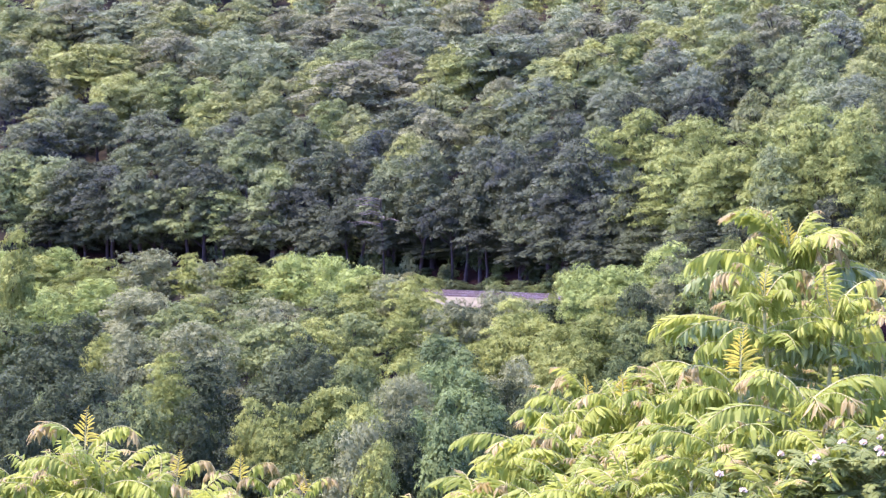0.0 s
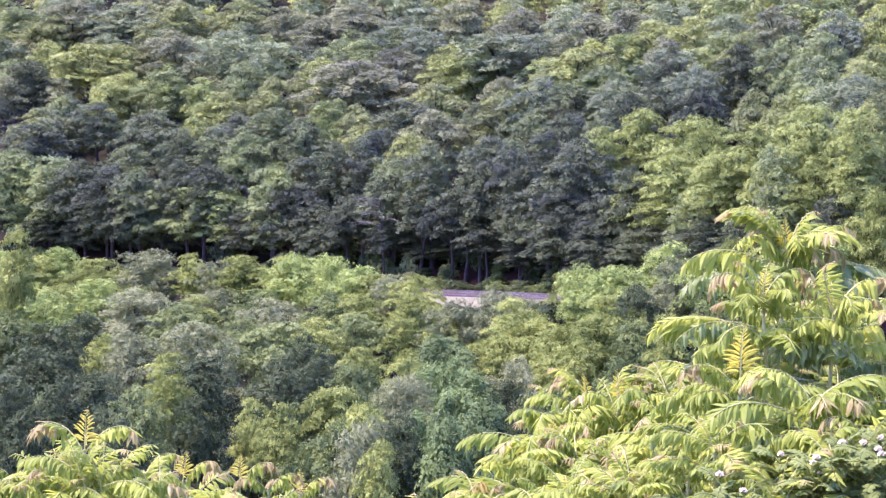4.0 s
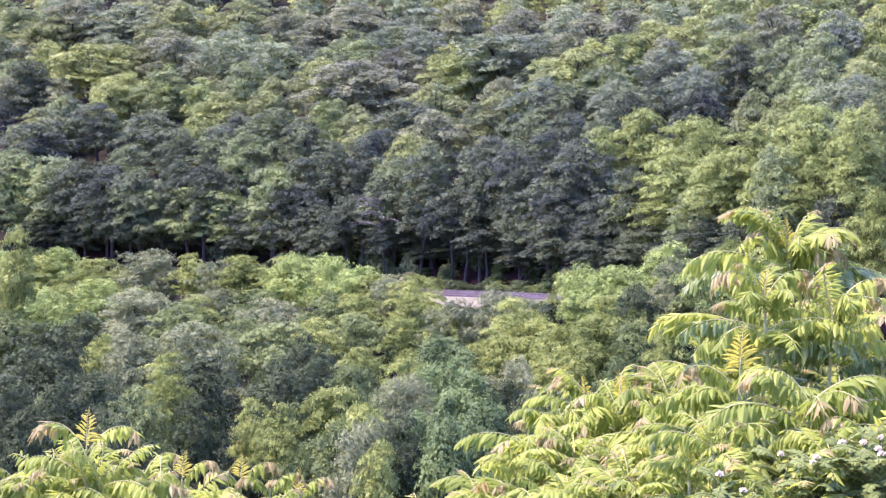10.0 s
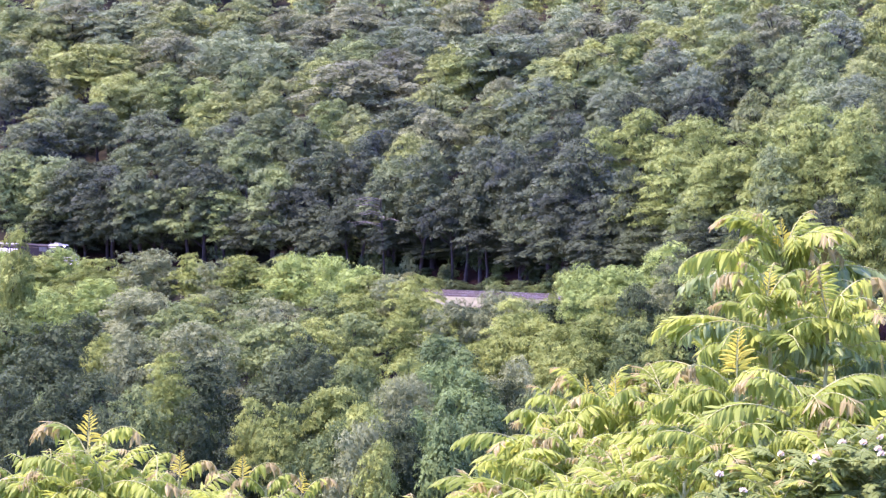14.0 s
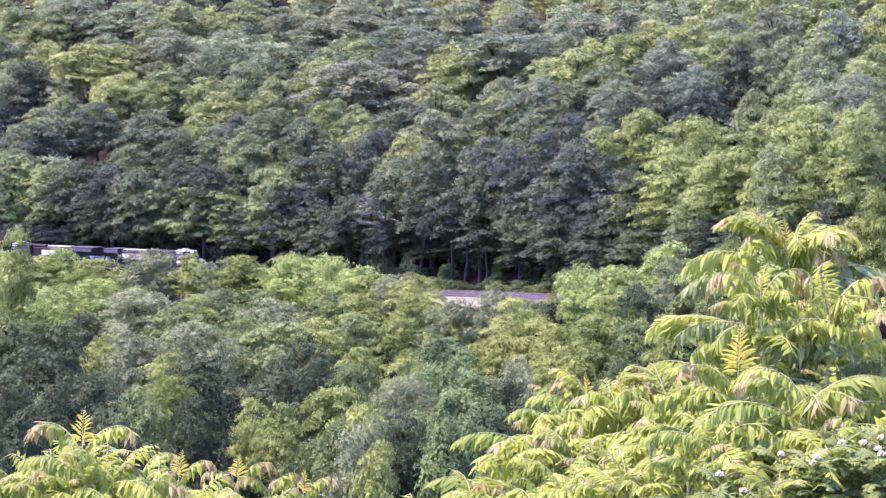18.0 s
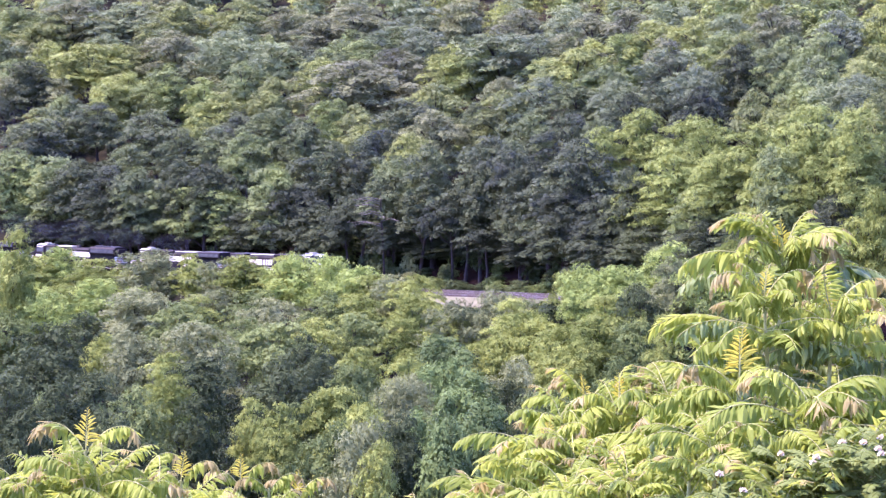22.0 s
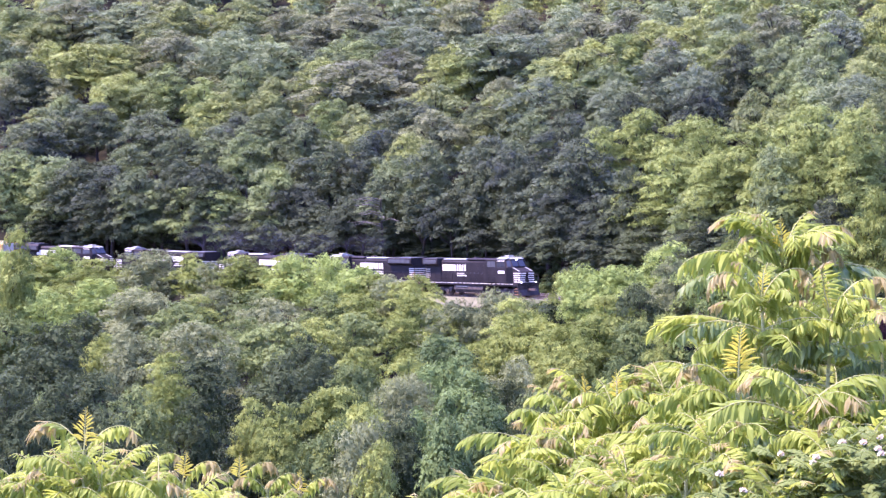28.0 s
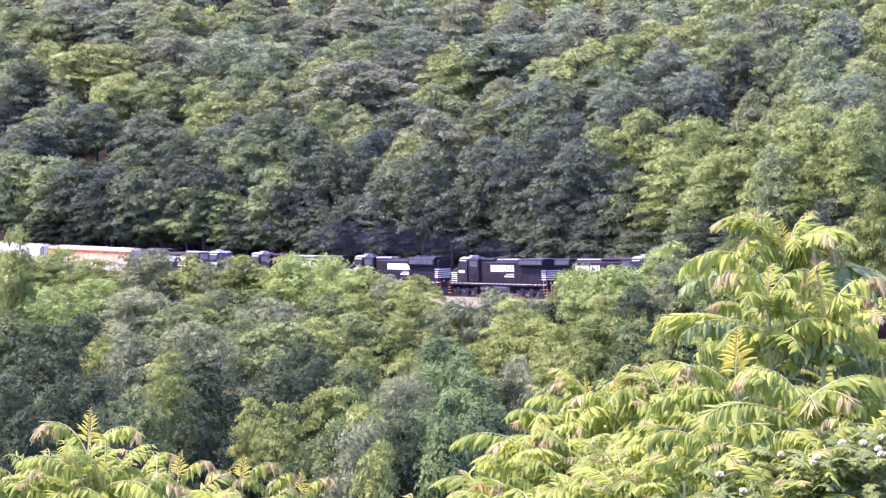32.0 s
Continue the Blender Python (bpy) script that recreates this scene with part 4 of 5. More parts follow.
    for y in (-0.992, 0.992):
        for k in range(5):
            part("nose_stripe", Geo().box(8.5, 9.74, y - 0.008, y + 0.008, 1.72 + 0.24 * k, 1.84 + 0.24 * k), WHITE, ns)
    part("nose_emblem", Geo().along_x([(-0.28, 1.75), (0.28, 1.75), (0.1, 2.35), (0.22, 2.75), (-0.1, 2.85), (-0.25, 2.4)], 9.772, 9.785), BLACK, ns, "black emblem on the striped nose")
    # ends: pilots, steps, ditch lights, couplers, rear stripes
    for d in (1, -1):
        xe = HL - 0.75 if d > 0 else -HL
        pl = part("pilot", Geo().along_y([(xe, 1.55), (xe, 0.9), (xe + d * 0.35, 0.25), (xe + d * 0.28, 0.22), (xe - d * 0.15, 0.9), (xe - d * 0.15, 1.55)], -1.4, 1.4), GRIME, lo)
        part("coupler", Geo().box(min(xe, d * (HL + 0.75)), max(xe, d * (HL + 0.75)), -0.14, 0.14, 0.78, 1.02, 0.04), RUST, pl)
        for y in (-1.42, 1.42):
            for k in range(4):
                part("step", Geo().box(xe - d * 0.35 - 0.32, xe - d * 0.35 + 0.32, min(y, y * 0.8), max(y, y * 0.8), 0.35 + 0.32 * k, 0.39 + 0.32 * k), STEPS, pl, "faded orange end step")
            g = Geo()
            for dx in (0.05, 0.7):
                g.tube([(xe - d * dx, y * 1.03, 0.45), (xe - d * dx, y * 1.03, 2.6)], [0.026, 0.026], 5)
            g.tube([(xe - d * 0.05, y * 1.03, 2.6), (xe - d * 0.7, y * 1.03, 2.6)], [0.026, 0.026], 5)
            part("grab_rail", g, GRIME if d > 0 else STEPS, pl, "" if d > 0 else "faded orange end handrail")
            part("ditch_light", Geo().tube([(xe + d * 0.02, y * 0.72, 1.75), (xe + d * 0.14, y * 0.72, 1.75)], [0.06, 0.06], 10), LAMP if lit and d > 0 else WHITE, pl)
    for k in range(5):
        part("end_stripe", Geo().box((-9.93 if flared else -9.63), (-9.9 if flared else -9.6), -0.92, 0.92, 2.05 + 0.24 * k, 2.17 + 0.24 * k), WHITE, lo)
    for y in (-0.95, 0.95):
        yy = y * (1.045 if flared else 1.0)
        for k in range(5):
            part("end_stripe", Geo().box(-9.85 if flared else -9.55, -8.9, min(yy, yy * 0.98), max(yy, yy * 1.015), 2.05 + 0.24 * k, 2.17 + 0.24 * k), WHITE, lo)
    # walkway rails and side marks
    for y in (-1.44, 1.44):
        part("handrail", rail_fence(-9.6, 5.3, y, 1.6, 13), BLACK, lo)
    for y in (-0.965, 0.965):
        y0, y1 = sorted((y * 0.985, y * 1.012))
        f0, f1 = sorted((y * 0.985, y * 1.018))
        x0, w, ahead = mark_x, plates[0], y < 0
        solid = 0.56 * w if plates[1] == 1 else w
        xs = x0 if ahead else x0 + w - solid
        mk = part("side_mark", Geo().box(xs, xs + solid, y0, y1, 2.92, 3.66), WHITE, lo, "white mark drawn as a plain block")
        if plates[1] == 1:
            for k in range(4):
                xb = x0 + w * ((0.60 if ahead else 0.02) + 0.105 * k)
                part("side_mark_stroke", Geo().along_y([(xb, 2.92), (xb + 0.34, 2.92), (xb + 0.42, 3.66), (xb + 0.08, 3.66)], y0, y1), WHITE, mk)
        if plates[1] == 2:
            xb = x0 + 0.1 if ahead else x0 + w - 1.1
            part("side_mark_wedge", Geo().along_y([(xb, 2.95), (xb + 1.0, 2.95), (xb + 0.5, 3.55)], f0, f1), GOLD, mk, "small yellow wedge in the white panel")
        if plates[1] == 3:
            arch = [(x0 + 2.1, 2.9), (x0 + 2.9, 2.9), (x0 + 3.05, 3.3), (x0 + 3.2, 2.9), (x0 + 3.9, 2.9), (x0 + 3.5, 3.6), (x0 + 2.6, 3.6)]
            part("side_mark_arch", Geo().along_y(arch, f0, f1), BLACK, mk, "black arch in the white panel")
        for k in range(2):
            xb = x0 + w * (0.62 if ahead else 0.02)
            part("side_text_bar", Geo().box(xb, xb + w * (0.4 - 0.08 * k), y0, y1, 2.3 + 0.24 * k, 2.44 + 0.24 * k), WHITE, lo)
    return lo, wheels


def covered_hopper(at, band, label):
    """A three-bay covered hopper, about 17.4 m over the ends."""
    hc = thing("hopper_car", label, "freight car", "hopper cars of the train", at=at)
    HL = 9.15
    skin = RUSTY_CREAM if band else CREAM
    side = [(-1.55, 1.25), (1.55, 1.25), (1.6, 2.6), (1.55, 3.95), (1.3, 4.28), (-1.3, 4.28), (-1.55, 3.95), (-1.6, 2.6)]
    n = len(side)
    body = Geo()
    xs = [(-HL + 0.3, 3.0), (-HL + 2.0, 1.25), (HL - 2.0, 1.25), (HL - 0.3, 3.0)]
    vs = []
    for x, zb in xs:
        vs += [(x, y, max(z, zb)) for y, z in side]
    fs = [(i * n + j, i * n + (j + 1) % n, (i + 1) * n + (j + 1) % n, (i + 1) * n + j) for i in range(3) for j in range(n)]
    body.add(vs, fs + [tuple(range(n)), tuple(range(3 * n, 4 * n))])
    part("body", body, skin, hc)
    part("side_sill", Geo().box(-HL, HL, -1.5, 1.5, 1.0, 1.26).box(-HL, -HL + 0.5, -1.4, 1.4, 1.26, 1.5).box(HL - 0.75, HL, -1.4, 1.4, 1.26, 1.5), CREAM, hc)
    for y in (-1.59, 1.59):
        if band:
            part("top_band", Geo().box(-HL + 0.3, HL - 0.3, min(y, y * 0.975), max(y, y * 1.012), 3.62, 4.05), ORANGE, hc, "orange band below the roof edge")
        for k in range(13):
            x = -6.6 + 1.1 * k
            part("side_rib", Geo().box(x - 0.05, x + 0.05, min(y, y * 1.03), max(y, y * 1.03), 1.3, 3.72), skin, hc)
    for d in (-1, 1):
        part("end_sheet", Geo().along_y([(d * (HL - 0.32), 1.5), (d * (HL - 0.25), 1.5), (d * (HL - 0.25), 4.2), (d * (HL - 0.32), 4.2)], -1.3, 1.3), CREAM, hc)
        g = Geo()
        for y in (-1.35, -0.95):
            g.tube([(d * (HL - 0.1), y, 1.2), (d * (HL - 0.1), y, 4.3)], [0.025, 0.025], 5)
        for k in range(9):
            g.tube([(d * (HL - 0.1), -1.35, 1.4 + 0.33 * k), (d * (HL - 0.1), -0.95, 1.4 + 0.33 * k)], [0.018, 0.018], 5)
        part("ladder", g, GRILLE, hc)
        part("coupler", Geo().box(min(d * HL, d * (HL + 0.55)), max(d * HL, d * (HL + 0.55)), -0.14, 0.14, 0.78, 1.02, 0.04), RUST, hc)
    for k in range(3):
        x = -3.6 + 3.6 * k
        part("discharge_bay", Geo().along_y([(x - 1.6, 1.25), (x - 0.4, 0.4), (x + 0.4, 0.4), (x + 1.6, 1.25)], -1.35, 1.35), CREAM, hc)
    part("roof_walk", Geo().box(-HL + 0.4, HL - 0.4, -1.0, -0.6, 4.42, 4.47).box(-HL + 0.4, HL - 0.4, 0.6, 1.0, 4.42, 4.47), ROOFGREY, hc)
    for k in range(10):
        x = -7.2 + 1.6 * k
        part("roof_hatch", Geo().box(x - 0.6, x + 0.6, -0.3, 0.3, 4.28, 4.46, 0.05), CREAM, hc)
    wheels = []
    for x in (-6.6, 6.6):
        wheels += truck(hc, x, 2, 1.75, 0.46)
    return hc, wheels


BOARD = "black diesel locomotive with white stripes and panels"
train = []


def build_train():
    """Things, their distance behind the front coupling point of the first pair, and which way they face."""
    rows = [
        (10.6, 1, (True, -6.2, (5.0, 1), True, BOARD + ", leading with lit lamps")),
        (-11.7, -1, (True, -3.6, (4.9, 1), False, BOARD + ", running cab backwards", -5.0)),
        (-34.0, -1, (False, -3.8, (4.6, 2), False, BOARD + ", yellow wedge mark")),
        (-56.3, -1, (True, -4.9, (4.9, 3), False, BOARD + ", running cab backwards", -6.3)),
        (-78.6, 1, (False, -4.5, (4.8, 3), False, BOARD + ", roof fans, cab leading")),
    ]
    for off, way, args in rows:
        lo, wheels = locomotive(Matrix(), *args)
        train.append((lo, off, way, wheels, 0.53))
    for off, band, label in ((-98.9, True, "cream covered hopper car with an orange top band"), (-118.5, False, "plain off-white covered hopper car")):
        hc, wheels = covered_hopper(Matrix(), band, label)
        train.append((hc, off, 1, wheels, 0.46))


# ---- sumacs on the near bank ----


def frond(seed, length, pairs, rise, arch, hang, leaf, droop_tip, taper=False, wide=0.115, rust=0.78):
    """One feathery compound leaf growing from the origin towards +x; slot 0 leaflets, 1 outer leaflets, 2 midrib."""
    rnd = random.Random(seed)
    g = Geo()
    pts, a, sway = [Vector((0, 0, 0))], rise, rnd.uniform(-0.5, 0.5)
    k = pairs + 4
    for i in range(k):
        t = i / k
        a -= arch / k * (0.5 + t + (droop_tip * t * t * 3))
        pts.append(pts[-1] + Vector((math.cos(a), 0.04 * math.sin(i * 0.9 + seed) + sway * t, math.sin(a))) * length / k)
    g.m = 2
    g.tube(pts, [0.0045 * (1 - 0.7 * i / k) for i in range(k + 1)], 4)
    for i in range(3, k + 1):
        t = (i - 3) / (k - 3)
        p = pts[i]
        d = (pts[i] - pts[i - 1]).normalized()
        up = Vector((0, 1, 0)).cross(d) * -1
        for side in (-1, 1):
            ln = leaf * (1.15 - 0.95 * t if taper else 0.40 + 0.79 * math.sin(math.pi * (0.18 + 0.74 * t))) * rnd.uniform(0.7, 1.2)
            w = ln * (0.085 if taper else wide)
            h = hang * rnd.uniform(0.3, 1.7) + 0.25 * side * math.sin(3 * t + seed)
            out = (Vector((0, side, 0)) + d * (0.35 + 0.5 * t + rnd.uniform(-0.35, 0.4))).normalized()
            q = (out * math.cos(h) - Vector((0, 0, 1)) * math.sin(h)).normalized()
            q2 = (out * math.cos(h * 1.5) - Vector((0, 0, 1)) * math.sin(h * 1.5)).normalized()
            n = q.cross(d).normalized() * side
            b = n.cross(q).normalized()
            g.m = 1 if t > rust else 0
            m1, m2 = p + q * ln * 0.35, p + q * ln * 0.35 + q2 * ln * 0.35
            fold = n * w * 0.35
            tip = m2 + (q2 - Vector((0, 0, 0.25))).normalized() * ln * 0.34
            ring = range(4 * i, 4 * i + 4)
            foot = max(ring, key=lambda j: side * g.v[j][1])
            vs = [m1 + b * w + fold, m1, m1 - b * w + fold, m2 + b * w * 0.75 + fold, m2, m2 - b * w * 0.75 + fold, tip]
            o = len(g.v)
            g.v += [tuple(q) for q in vs]
            fs = [(foot, o, o + 1), (foot, o + 1, o + 2), (o, o + 3, o + 4, o + 1), (o + 1, o + 4, o + 5, o + 2), (o + 3, o + 6, o + 4), (o + 4, o + 6, o + 5)]
            g.f += fs
            g.mi += [g.m] * len(fs)
    return g


FROND = {
    "spread": [frond(s, 0.46, 18, 0.95, 1.25, 0.25 + 0.24 * (s % 4), 0.104, 0.4, False, 0.145).mesh("frond", S_GREEN, S_RUST if s in (2, 16) else S_GREEN, S_STEM) for s in (1, 2, 3, 16, 17)],
    "flat": [frond(s, 0.54, 18, 0.55, 0.85, 0.35 + 0.28 * (s % 3), 0.118, 0.5, False, 0.145).mesh("frond", S_GREEN, S_GREEN, S_STEM) for s in (21, 22, 23, 24)],
    "erect": [frond(s, 0.40, 15, 1.30, 0.95, 0.25 + 0.15 * (s % 3), 0.078, 0.5, False, 0.12).mesh("frond", S_GREEN, S_RUST if s != 25 else S_GREEN, S_STEM) for s in (25, 26, 27)],
    "lower": [frond(s, 0.52, 18, 0.50, 0.95, 0.35 + 0.24 * (s % 4), 0.106, 0.3, False, 0.14).mesh("frond", S_OLD, S_OLD, S_STEM) for s in (4, 5, 6, 19)],
    "curled": [frond(s, 0.44, 23, 1.20, 1.45, 1.05, 0.100, 0.9, False, 0.125, 0.52 + 0.1 * (s % 3)).mesh("frond", S_GREEN, S_RUST, S_STEM) for s in (7, 8, 9, 15)],
    "young": [frond(s, 0.26, 11, 1.50, 0.12, -0.05, 0.095, 0.1, True).mesh("frond", S_YELLOW, S_YELLOW, S_STEM) for s in (10, 11, 12)],
}
sumacs = []


def sumac(x, y, z, fronds, rnd, label, size, tall=False):
    """A sumac whose leafy head is at x, y, z; the root stands on the bank. Fronds: kind, azimuth in degrees, metres below the top, size."""
    bx, by = x + rnd.uniform(-0.2, 0.2), y + rnd.uniform(0.0, 0.4)
    root = Vector((bx, by, soft_ground(bx, by) - 0.05))
    s = thing("sumac", label, "sumac", "sumacs on the bank", at=Matrix.Translation(root))
    top = Vector((x, y, z)) - root
    mid = top * 0.55 + Vector((rnd.uniform(-0.08, 0.08), rnd.uniform(-0.08, 0.08), 0))
    bow = mid.lerp(top, 0.55) + Vector((rnd.uniform(-0.03, 0.03), 0, 0))
    part("stem", Geo().tube([(0, 0, 0), mid * 0.5, mid, bow, top], [0.019, 0.017, 0.015, 0.012, 0.006], 8), S_STEM, s)
    reach, made = (top - mid).length, []
    for kind, az, drop, k in fronds:
        f = part("frond", rnd.choice(FROND[kind]), None, s)
        a, k = math.radians(az) + rnd.uniform(-0.12, 0.12), k * size * rnd.uniform(0.92, 1.08)
        p = top.lerp(bow, min(1.0, drop / (0.45 * reach))) if drop < 0.45 * reach else bow.lerp(mid, min(1.0, (drop - 0.45 * reach) / (0.55 * reach)))
        f.matrix_basis = Matrix.LocRotScale(p, Euler((rnd.uniform(-0.3, 0.3), rnd.uniform(-0.12, 0.12), a) if kind != "young" else (rnd.uniform(-0.08, 0.08), rnd.uniform(-0.05, 0.08), a)), (k, k, k))
        made.append((f, math.cos(a), drop))
    sumacs.append((s, root, top.length, tall, made))


def head(form, rnd):
    """The fronds of an ordinary head, whorled round the stem: young ones on top, drooping old ones below."""
    out, turn = [], rnd.uniform(0, 360)
    if form == "crest":
        out.append(("young", rnd.uniform(40, 140), 0.0, rnd.uniform(0.5, 0.75)))
    if form in ("spire", "spike", "curl"):
        big = {"spire": 1.0, "spike": 0.74, "curl": 0.0}[form]
        if big:
            out += [("young", 80, 0.0, big), ("young", 20, 0.0, 0.72 * big)]
        out += [("curled", 184, 0.03, 1.12 if form == "spire" else rnd.uniform(0.6, 0.85)), ("curled", -4, 0.03, 1.08 if form == "spire" else rnd.uniform(0.75, 0.95))]
        for i in range(16 if form == "spire" else 9):
            out.append((rnd.choice(["flat", "spread", "lower"]), turn + i * 137.5, 0.09 + 0.02 * i, rnd.uniform(0.7, 1.0) if form == "spire" else rnd.uniform(0.5, 0.75)))
        return out
    if form != "low":
        out += [("curled", rnd.choice([180, 0]) + rnd.uniform(-50, 50), 0.01 * i, rnd.uniform(0.6, 0.85)) for i in range({"crest": 2, "arch": 3, "plain": rnd.choice([0, 1])}[form])]
    upper, old = {"crest": (11, 8), "arch": (10, 8), "plain": (12, 8), "low": (8, 10)}[form]
    for i in range(upper + old):
        u = i / (upper + old)
        kind = rnd.choice(["spread", "flat", "erect"] if u < 0.3 else ["spread", "flat"]) if i < upper else "lower"
        out.append((kind, turn + i * 137.5, 0.02 + 0.42 * u ** 1.3, rnd.uniform(0.75, 1.15)))
    return out


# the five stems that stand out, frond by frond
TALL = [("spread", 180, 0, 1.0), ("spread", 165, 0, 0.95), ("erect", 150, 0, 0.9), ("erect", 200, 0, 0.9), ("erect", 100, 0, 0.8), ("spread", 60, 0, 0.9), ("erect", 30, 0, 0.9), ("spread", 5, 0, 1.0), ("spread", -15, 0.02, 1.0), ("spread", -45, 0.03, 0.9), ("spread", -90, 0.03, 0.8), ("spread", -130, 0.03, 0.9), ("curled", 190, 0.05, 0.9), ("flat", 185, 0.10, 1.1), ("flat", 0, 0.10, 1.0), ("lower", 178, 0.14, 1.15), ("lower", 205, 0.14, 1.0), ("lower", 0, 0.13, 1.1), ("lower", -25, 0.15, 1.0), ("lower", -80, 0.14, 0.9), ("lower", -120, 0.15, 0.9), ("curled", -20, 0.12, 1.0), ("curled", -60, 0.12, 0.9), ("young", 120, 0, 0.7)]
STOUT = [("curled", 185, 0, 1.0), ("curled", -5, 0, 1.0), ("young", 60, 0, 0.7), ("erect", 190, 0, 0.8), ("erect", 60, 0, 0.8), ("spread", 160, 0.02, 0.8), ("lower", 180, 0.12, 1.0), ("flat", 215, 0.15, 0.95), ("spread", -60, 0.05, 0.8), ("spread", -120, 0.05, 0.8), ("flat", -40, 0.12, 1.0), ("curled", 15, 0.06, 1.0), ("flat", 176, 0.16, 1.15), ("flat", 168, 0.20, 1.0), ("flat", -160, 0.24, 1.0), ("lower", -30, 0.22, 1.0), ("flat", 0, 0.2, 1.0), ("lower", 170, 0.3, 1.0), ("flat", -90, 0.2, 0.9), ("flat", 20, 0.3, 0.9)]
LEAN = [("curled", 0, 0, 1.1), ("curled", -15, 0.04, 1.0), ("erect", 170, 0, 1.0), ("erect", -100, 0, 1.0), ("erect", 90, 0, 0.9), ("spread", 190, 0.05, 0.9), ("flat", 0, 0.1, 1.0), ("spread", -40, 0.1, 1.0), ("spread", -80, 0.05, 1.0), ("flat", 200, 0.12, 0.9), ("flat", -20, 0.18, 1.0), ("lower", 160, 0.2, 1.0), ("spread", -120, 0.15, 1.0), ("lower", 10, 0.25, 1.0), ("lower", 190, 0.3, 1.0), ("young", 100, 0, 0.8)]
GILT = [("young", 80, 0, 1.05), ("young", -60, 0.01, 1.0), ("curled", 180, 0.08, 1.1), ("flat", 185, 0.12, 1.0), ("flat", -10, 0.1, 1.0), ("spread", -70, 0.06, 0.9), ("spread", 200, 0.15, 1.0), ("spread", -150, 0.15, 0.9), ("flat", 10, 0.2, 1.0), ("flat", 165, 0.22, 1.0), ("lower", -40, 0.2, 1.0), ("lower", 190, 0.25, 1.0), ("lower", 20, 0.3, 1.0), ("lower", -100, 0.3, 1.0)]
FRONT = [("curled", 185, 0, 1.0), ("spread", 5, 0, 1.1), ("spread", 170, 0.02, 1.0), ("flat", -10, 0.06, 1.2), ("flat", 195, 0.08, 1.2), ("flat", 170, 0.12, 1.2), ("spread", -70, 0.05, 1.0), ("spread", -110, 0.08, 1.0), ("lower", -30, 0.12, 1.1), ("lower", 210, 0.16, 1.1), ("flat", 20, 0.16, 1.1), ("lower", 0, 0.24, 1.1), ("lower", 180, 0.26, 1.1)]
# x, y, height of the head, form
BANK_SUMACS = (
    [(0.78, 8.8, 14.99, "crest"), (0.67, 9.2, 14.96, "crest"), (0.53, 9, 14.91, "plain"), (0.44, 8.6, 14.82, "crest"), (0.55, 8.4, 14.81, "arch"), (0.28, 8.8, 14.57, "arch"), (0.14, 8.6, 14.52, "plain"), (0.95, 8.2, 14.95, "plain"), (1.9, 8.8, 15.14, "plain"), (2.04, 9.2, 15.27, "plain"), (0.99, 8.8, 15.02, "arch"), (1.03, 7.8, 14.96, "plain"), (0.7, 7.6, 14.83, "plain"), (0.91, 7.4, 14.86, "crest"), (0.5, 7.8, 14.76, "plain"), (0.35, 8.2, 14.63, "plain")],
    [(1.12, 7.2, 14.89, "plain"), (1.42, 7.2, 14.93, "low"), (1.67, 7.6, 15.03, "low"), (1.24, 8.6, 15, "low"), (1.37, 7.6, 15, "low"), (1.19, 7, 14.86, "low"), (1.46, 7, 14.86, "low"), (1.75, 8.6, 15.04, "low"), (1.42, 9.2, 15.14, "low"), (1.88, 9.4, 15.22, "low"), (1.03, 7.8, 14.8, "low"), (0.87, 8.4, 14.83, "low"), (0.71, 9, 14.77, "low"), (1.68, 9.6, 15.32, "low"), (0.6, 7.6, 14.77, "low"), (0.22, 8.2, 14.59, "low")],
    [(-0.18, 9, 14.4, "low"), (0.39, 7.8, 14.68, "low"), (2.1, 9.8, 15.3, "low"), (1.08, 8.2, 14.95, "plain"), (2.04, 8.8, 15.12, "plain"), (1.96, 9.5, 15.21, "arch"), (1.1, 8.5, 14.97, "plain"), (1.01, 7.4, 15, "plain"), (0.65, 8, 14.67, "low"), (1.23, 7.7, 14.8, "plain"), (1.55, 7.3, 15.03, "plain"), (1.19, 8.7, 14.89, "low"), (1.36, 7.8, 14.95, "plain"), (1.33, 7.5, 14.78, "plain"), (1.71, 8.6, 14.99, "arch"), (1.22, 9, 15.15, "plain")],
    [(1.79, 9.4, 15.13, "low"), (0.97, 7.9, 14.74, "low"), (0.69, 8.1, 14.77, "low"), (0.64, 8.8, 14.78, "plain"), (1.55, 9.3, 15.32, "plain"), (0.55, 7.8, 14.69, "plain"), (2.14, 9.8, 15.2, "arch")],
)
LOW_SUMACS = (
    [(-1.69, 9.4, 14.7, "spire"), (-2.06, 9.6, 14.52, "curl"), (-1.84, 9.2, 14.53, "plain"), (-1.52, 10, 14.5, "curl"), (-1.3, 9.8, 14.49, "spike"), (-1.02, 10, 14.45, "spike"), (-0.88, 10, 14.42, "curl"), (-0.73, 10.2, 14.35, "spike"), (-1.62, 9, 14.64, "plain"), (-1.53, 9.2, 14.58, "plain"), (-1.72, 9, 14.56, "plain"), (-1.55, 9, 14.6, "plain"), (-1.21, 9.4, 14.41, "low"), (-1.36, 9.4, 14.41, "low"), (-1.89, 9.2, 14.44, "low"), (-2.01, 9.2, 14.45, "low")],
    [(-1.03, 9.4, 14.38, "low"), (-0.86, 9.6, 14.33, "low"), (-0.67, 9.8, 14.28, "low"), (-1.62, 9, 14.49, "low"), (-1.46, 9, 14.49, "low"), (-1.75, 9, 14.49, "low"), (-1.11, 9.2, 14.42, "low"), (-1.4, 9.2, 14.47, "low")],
)


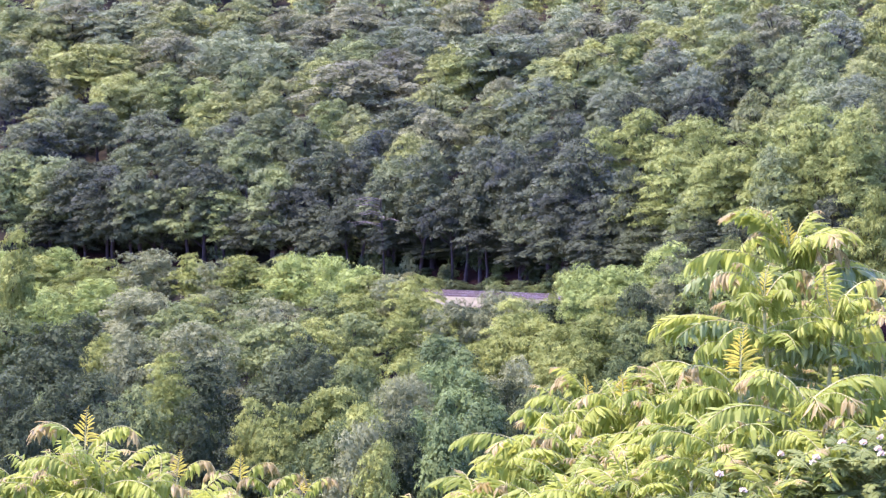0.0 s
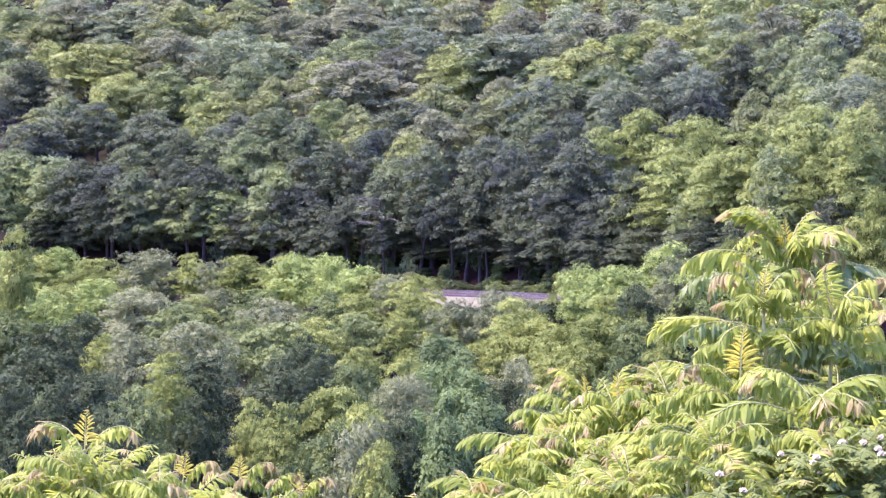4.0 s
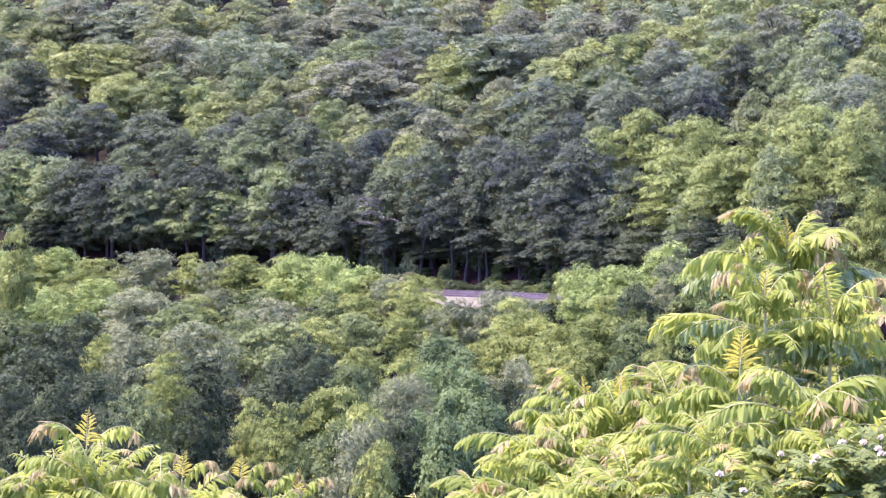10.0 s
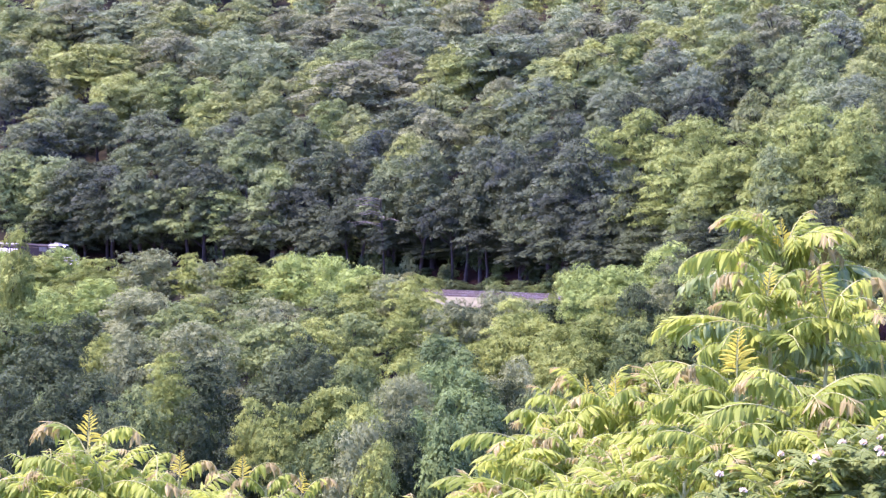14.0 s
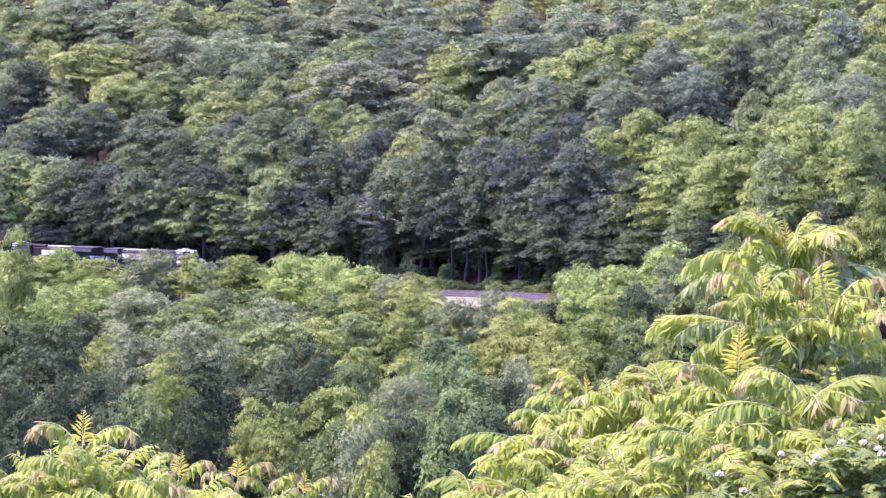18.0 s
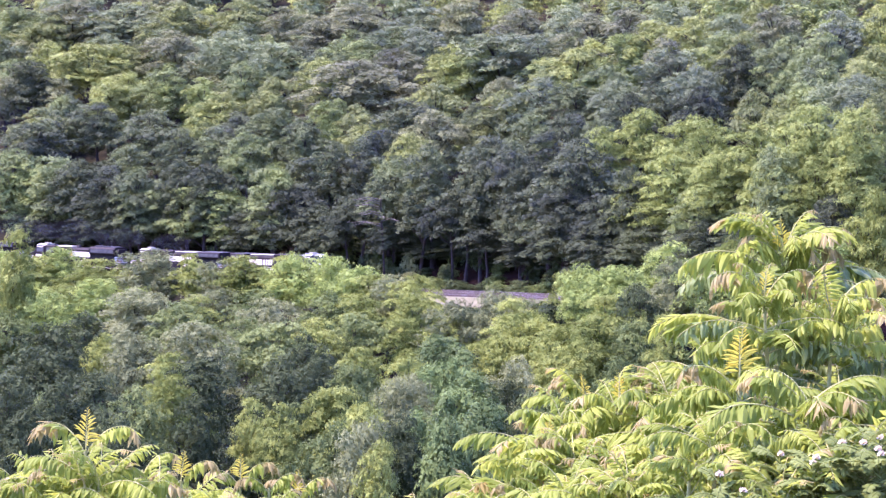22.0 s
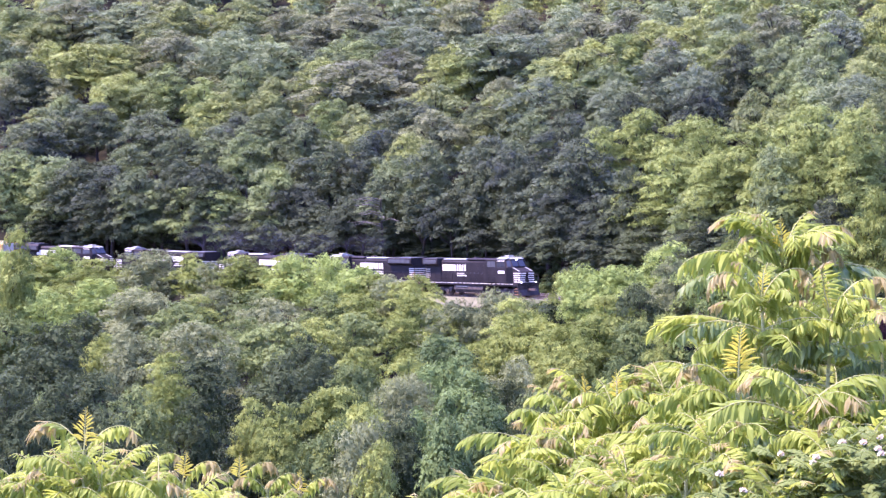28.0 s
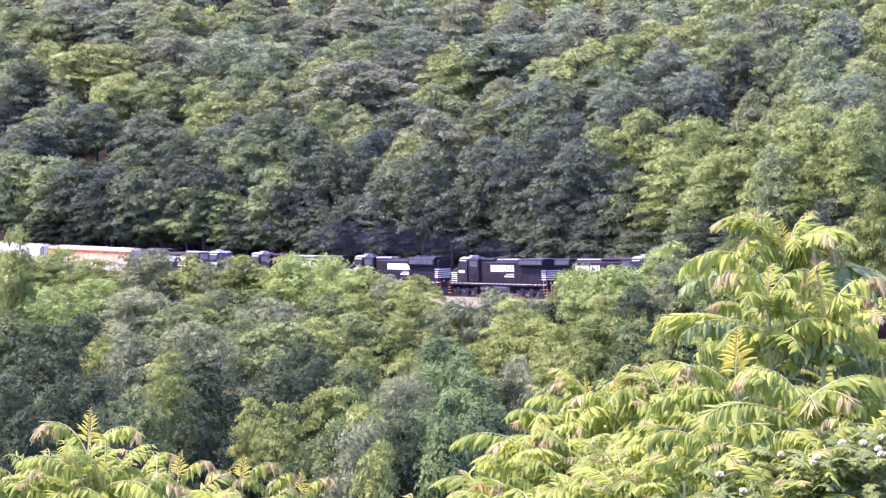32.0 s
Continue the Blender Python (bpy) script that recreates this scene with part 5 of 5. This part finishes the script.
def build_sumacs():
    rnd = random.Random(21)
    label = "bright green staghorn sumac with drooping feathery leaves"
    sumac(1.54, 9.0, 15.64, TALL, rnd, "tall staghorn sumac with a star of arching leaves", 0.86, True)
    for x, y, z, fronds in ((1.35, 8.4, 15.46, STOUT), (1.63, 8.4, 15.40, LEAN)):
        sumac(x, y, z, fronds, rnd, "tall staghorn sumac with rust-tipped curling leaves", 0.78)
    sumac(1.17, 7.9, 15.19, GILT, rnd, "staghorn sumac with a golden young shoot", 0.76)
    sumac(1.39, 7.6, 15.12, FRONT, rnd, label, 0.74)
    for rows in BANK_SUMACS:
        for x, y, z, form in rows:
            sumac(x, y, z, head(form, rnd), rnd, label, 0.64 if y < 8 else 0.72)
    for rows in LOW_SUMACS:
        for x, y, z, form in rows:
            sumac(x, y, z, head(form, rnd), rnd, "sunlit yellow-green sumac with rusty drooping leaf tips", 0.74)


SPRIGS = [frond(s, 0.11, 8, 0.6, 0.9, 0.1, 0.026, 0.4, False, 0.30).mesh("sprig", WEED, WEED, WEED) for s in (31, 32)]


def wildflower(x, y, z, rnd):
    root = Vector((x + rnd.uniform(-0.05, 0.05), y + rnd.uniform(0.02, 0.12), soft_ground(x, y) - 0.03))
    w = thing("wildflower", "pinkish-white wildflower on a thin green stalk", "flower", "wildflowers under the sumacs", at=Matrix.Translation(root))
    top = Vector((x, y, z)) - root
    part("stalk", Geo().tube([(0, 0, 0), top * 0.6 + Vector((0.03, 0, 0)), top], [0.004, 0.003, 0.0015], 5), WEED, w)
    g = Geo()
    for i in range(44):
        a, e = i * 2.4, math.asin(-0.35 + 1.35 * (i + 0.5) / 44)
        d = Vector((math.cos(a) * math.cos(e), math.sin(a) * math.cos(e), math.sin(e)))
        b = d.orthogonal().normalized() * rnd.uniform(0.0035, 0.0055)
        q = top + d * rnd.uniform(0.005, 0.011)
        g.add([top + d * 0.003, q + b, q + d * 0.007, q - b], [(0, 1, 2, 3)])
    part("petals", g, PETAL, w, "pinkish-white petals")
    for i in range(16):
        p = top - Vector((0, 0, 0.015 + 0.017 * i))
        leaf = part("leaf", rnd.choice(SPRIGS), None, w)
        k = rnd.uniform(0.8, 1.3)
        leaf.matrix_basis = Matrix.LocRotScale(p, Euler((rnd.uniform(-0.4, 0.4), rnd.uniform(-0.5, 0.4), i * 2.4 + rnd.uniform(-0.5, 0.5))), (k, k, k))


def build_undergrowth():
    rnd = random.Random(31)
    for x, y, z in [(1.314, 7.0, 15.002), (1.424, 7.1, 15.042), (1.479, 7.0, 15.054), (1.521, 6.95, 15.039), (1.487, 7.0, 15.02), (1.042, 6.9, 14.901), (0.974, 7.0, 14.943), (1.205, 7.1, 15.0), (1.558, 7.1, 15.06), (1.293, 6.95, 14.99), (1.52, 6.9, 15.028), (1.328, 7.0, 14.951)]:
        wildflower(x, y, z, rnd)
    # weeds on the near bank
    rng = np.random.default_rng(6)
    n = 5200
    x, y = rng.uniform(-3.0, 3.0, n), rng.uniform(6.4, 13.0, n)
    up = np.where(x > 0.2, rng.uniform(0.1, 1.0, n), rng.uniform(0.05, 0.6, n)) ** 1.2 * 1.5
    ground = np.array([soft_ground(float(a), float(b)) for a, b in zip(x, y)])
    foot = np.stack([x, y, ground + up], 1)
    way = unit(np.stack([rng.normal(size=n), rng.normal(size=n), rng.uniform(-0.2, 0.5, n)], 1))
    nor = unit(np.stack([rng.normal(size=n) * 0.4, rng.normal(size=n) * 0.4 - 0.2, np.ones(n)], 1))
    f, v = tufts(rng, foot, way, nor, rng.uniform(0.08, 0.2, n), 5)
    tagged(new("weeds", tuft_mesh("weeds", f, v, WEED)), "tangled green weeds covering the near bank", "weeds", kind="stuff")
    # a ripe sumac cone
    x, y, z = 1.86, 8.45, 15.26
    c = thing("sumac_cone", "dark red sumac fruit cone on a bare twig", "fruit", at=Matrix.Translation((x, y, soft_ground(x, y))))
    h = z - soft_ground(x, y)
    part("twig", Geo().tube([(0, 0, -0.05), (0.05, 0, h * 0.6), (0, 0, h)], [0.01, 0.009, 0.006], 6), S_STEM, c)
    g = Geo()
    g.tube([(0, 0, h - 0.02), (0, 0, h + 0.03), (0.005, 0, h + 0.09), (0.01, 0, h + 0.14)], [0.008, 0.02, 0.017, 0.004], 9)
    part("cone", g, S_CONE, c)


puffs = []


def build_smoke():
    """Thin blue-grey exhaust that trails over the locomotives, in rigid puffs."""
    m, n, l, b = mat_base("exhaust_smoke", 1.0, 0.0, 0.0)
    b.inputs["Base Color"].default_value = (0.09, 0.104, 0.14, 1)
    tr, mx = n.new("ShaderNodeBsdfTransparent"), n.new("ShaderNodeMixShader")
    mx.inputs[0].default_value = 0.03
    l.new(tr.outputs[0], mx.inputs[1])
    l.new(b.outputs[0], mx.inputs[2])
    l.new(mx.outputs[0], n["Material Output"].inputs["Surface"])
    rnd = random.Random(12)
    for k in range(4):
        off, up, size = -15.0 - 11.0 * k, 5.6 + 0.3 * k, 1.5 + 0.3 * k
        e = thing("smoke_puff", "thin blue-grey exhaust smoke above the locomotives", "smoke", "exhaust of the train")
        bm = bmesh.new()
        bmesh.ops.create_icosphere(bm, subdivisions=3, radius=1.0)
        sd = rnd.uniform(0, 50)
        for v in bm.verts:
            c = v.co.copy()
            f = 1 + 0.45 * noise.noise(c * 1.6 + Vector((sd, 0, 0))) + 0.2 * noise.noise(c * 4 + Vector((0, sd, 0)))
            v.co = Vector((c.x * size * 2.6, c.y * size * 0.6, c.z * size * 0.75)) * f
        me = bpy.data.meshes.new("smoke")
        bm.to_mesh(me)
        bm.free()
        me.materials.append(m)
        part("wisp", me, None, e).visible_shadow = False
        puffs.append((e, off, up))


def motions():
    """The train rolls along the curve; the sumacs sway in the wind."""
    def along(t):
        return -135.8 + 6.9 * t
    for ob, off, way, wheels, r in train:
        rows = []
        for k in range(33):
            s = along(k) + off
            a = TURN0 + BEND * s
            x, y = on_track(s)
            grade = (rail_z(s + 5) - rail_z(s - 5)) / 10
            m = Matrix.Translation((x, y, rail_z(s))) @ Matrix.Rotation(-a, 4, "Z") @ Matrix.Rotation(-math.atan(grade), 4, "Y")
            rows.append((k, m @ Matrix.Rotation(math.pi, 4, "Z") if way < 0 else m))
        walk(ob, rows)
        for w in wheels:
            x0, z0 = w.location.x, w.location.z
            walk(w, [(k * 0.1, pose(x0, 0, z0, 0, way * math.degrees((along(k * 0.1) + off) / r) % 360, 0)) for k in range(321)])
    for e, off, up in puffs:
        rows = []
        for k in range(33):
            s = along(k) + off
            x, y = on_track(s, 1.2)
            rows.append((k, Matrix.Translation((x, y, rail_z(s) + up + 0.3 * math.sin(0.6 * k + off))) @ Matrix.Rotation(-(TURN0 + BEND * s), 4, "Z")))
        walk(e, rows)
    rnd = random.Random(4)
    blow = ((0, 0.25), (0.5, 0.6), (1, 0.85), (2, 1.0), (2.5, 0.9), (3, 0.6), (3.5, 0.15), (4.5, 0.4), (6, 0.9), (7, 0.35), (8, 0.3), (9, 0.75), (10, 0.3), (13, 0.1), (17, 0.0), (32, 0.0))
    for num, (s, root, length, tall, fronds) in enumerate(sumacs):
        ph, amp = rnd.uniform(0, 6.28), 0.004 * rnd.uniform(0.6, 1.3)
        rows = []
        for k in range(65):
            t = k * 0.5
            wind = float(np.interp(t, [q[0] for q in blow], [q[1] for q in blow]))
            a = amp * math.sin(2.1 * t + ph) + 0.4 * amp * math.sin(3.7 * t + 2 * ph) + (0.055 / length * wind if tall else 0.012 / length * wind)
            b = 0.5 * amp * math.sin(1.7 * t + 2.2 * ph)
            rows.append((t, Matrix.Translation(root) @ Euler((b, a, 0)).to_matrix().to_4x4()))
        walk(s, rows)
        if num > 6:
            continue
        # the wind lifts the windward leaves of the tallest head; the rest flutter
        for f, side, drop in fronds:
            base, ph = f.matrix_basis.copy(), rnd.uniform(0, 6.28)
            lift = 0.5 * max(0.0, -side) if tall and drop < 0.1 else 0.0
            rows = []
            for k in range(65):
                t = k * 0.5
                wind = float(np.interp(t, [q[0] for q in blow], [q[1] for q in blow]))
                rows.append((t, base @ Matrix.Rotation(-lift * wind + 0.03 * (0.5 + wind) * math.sin(2.6 * t + ph), 4, "Y")))
            walk(f, rows)


build_ground()
build_railway()
build_earth_bank()
build_woods()
build_train()
build_sumacs()
build_undergrowth()
build_smoke()
motions()
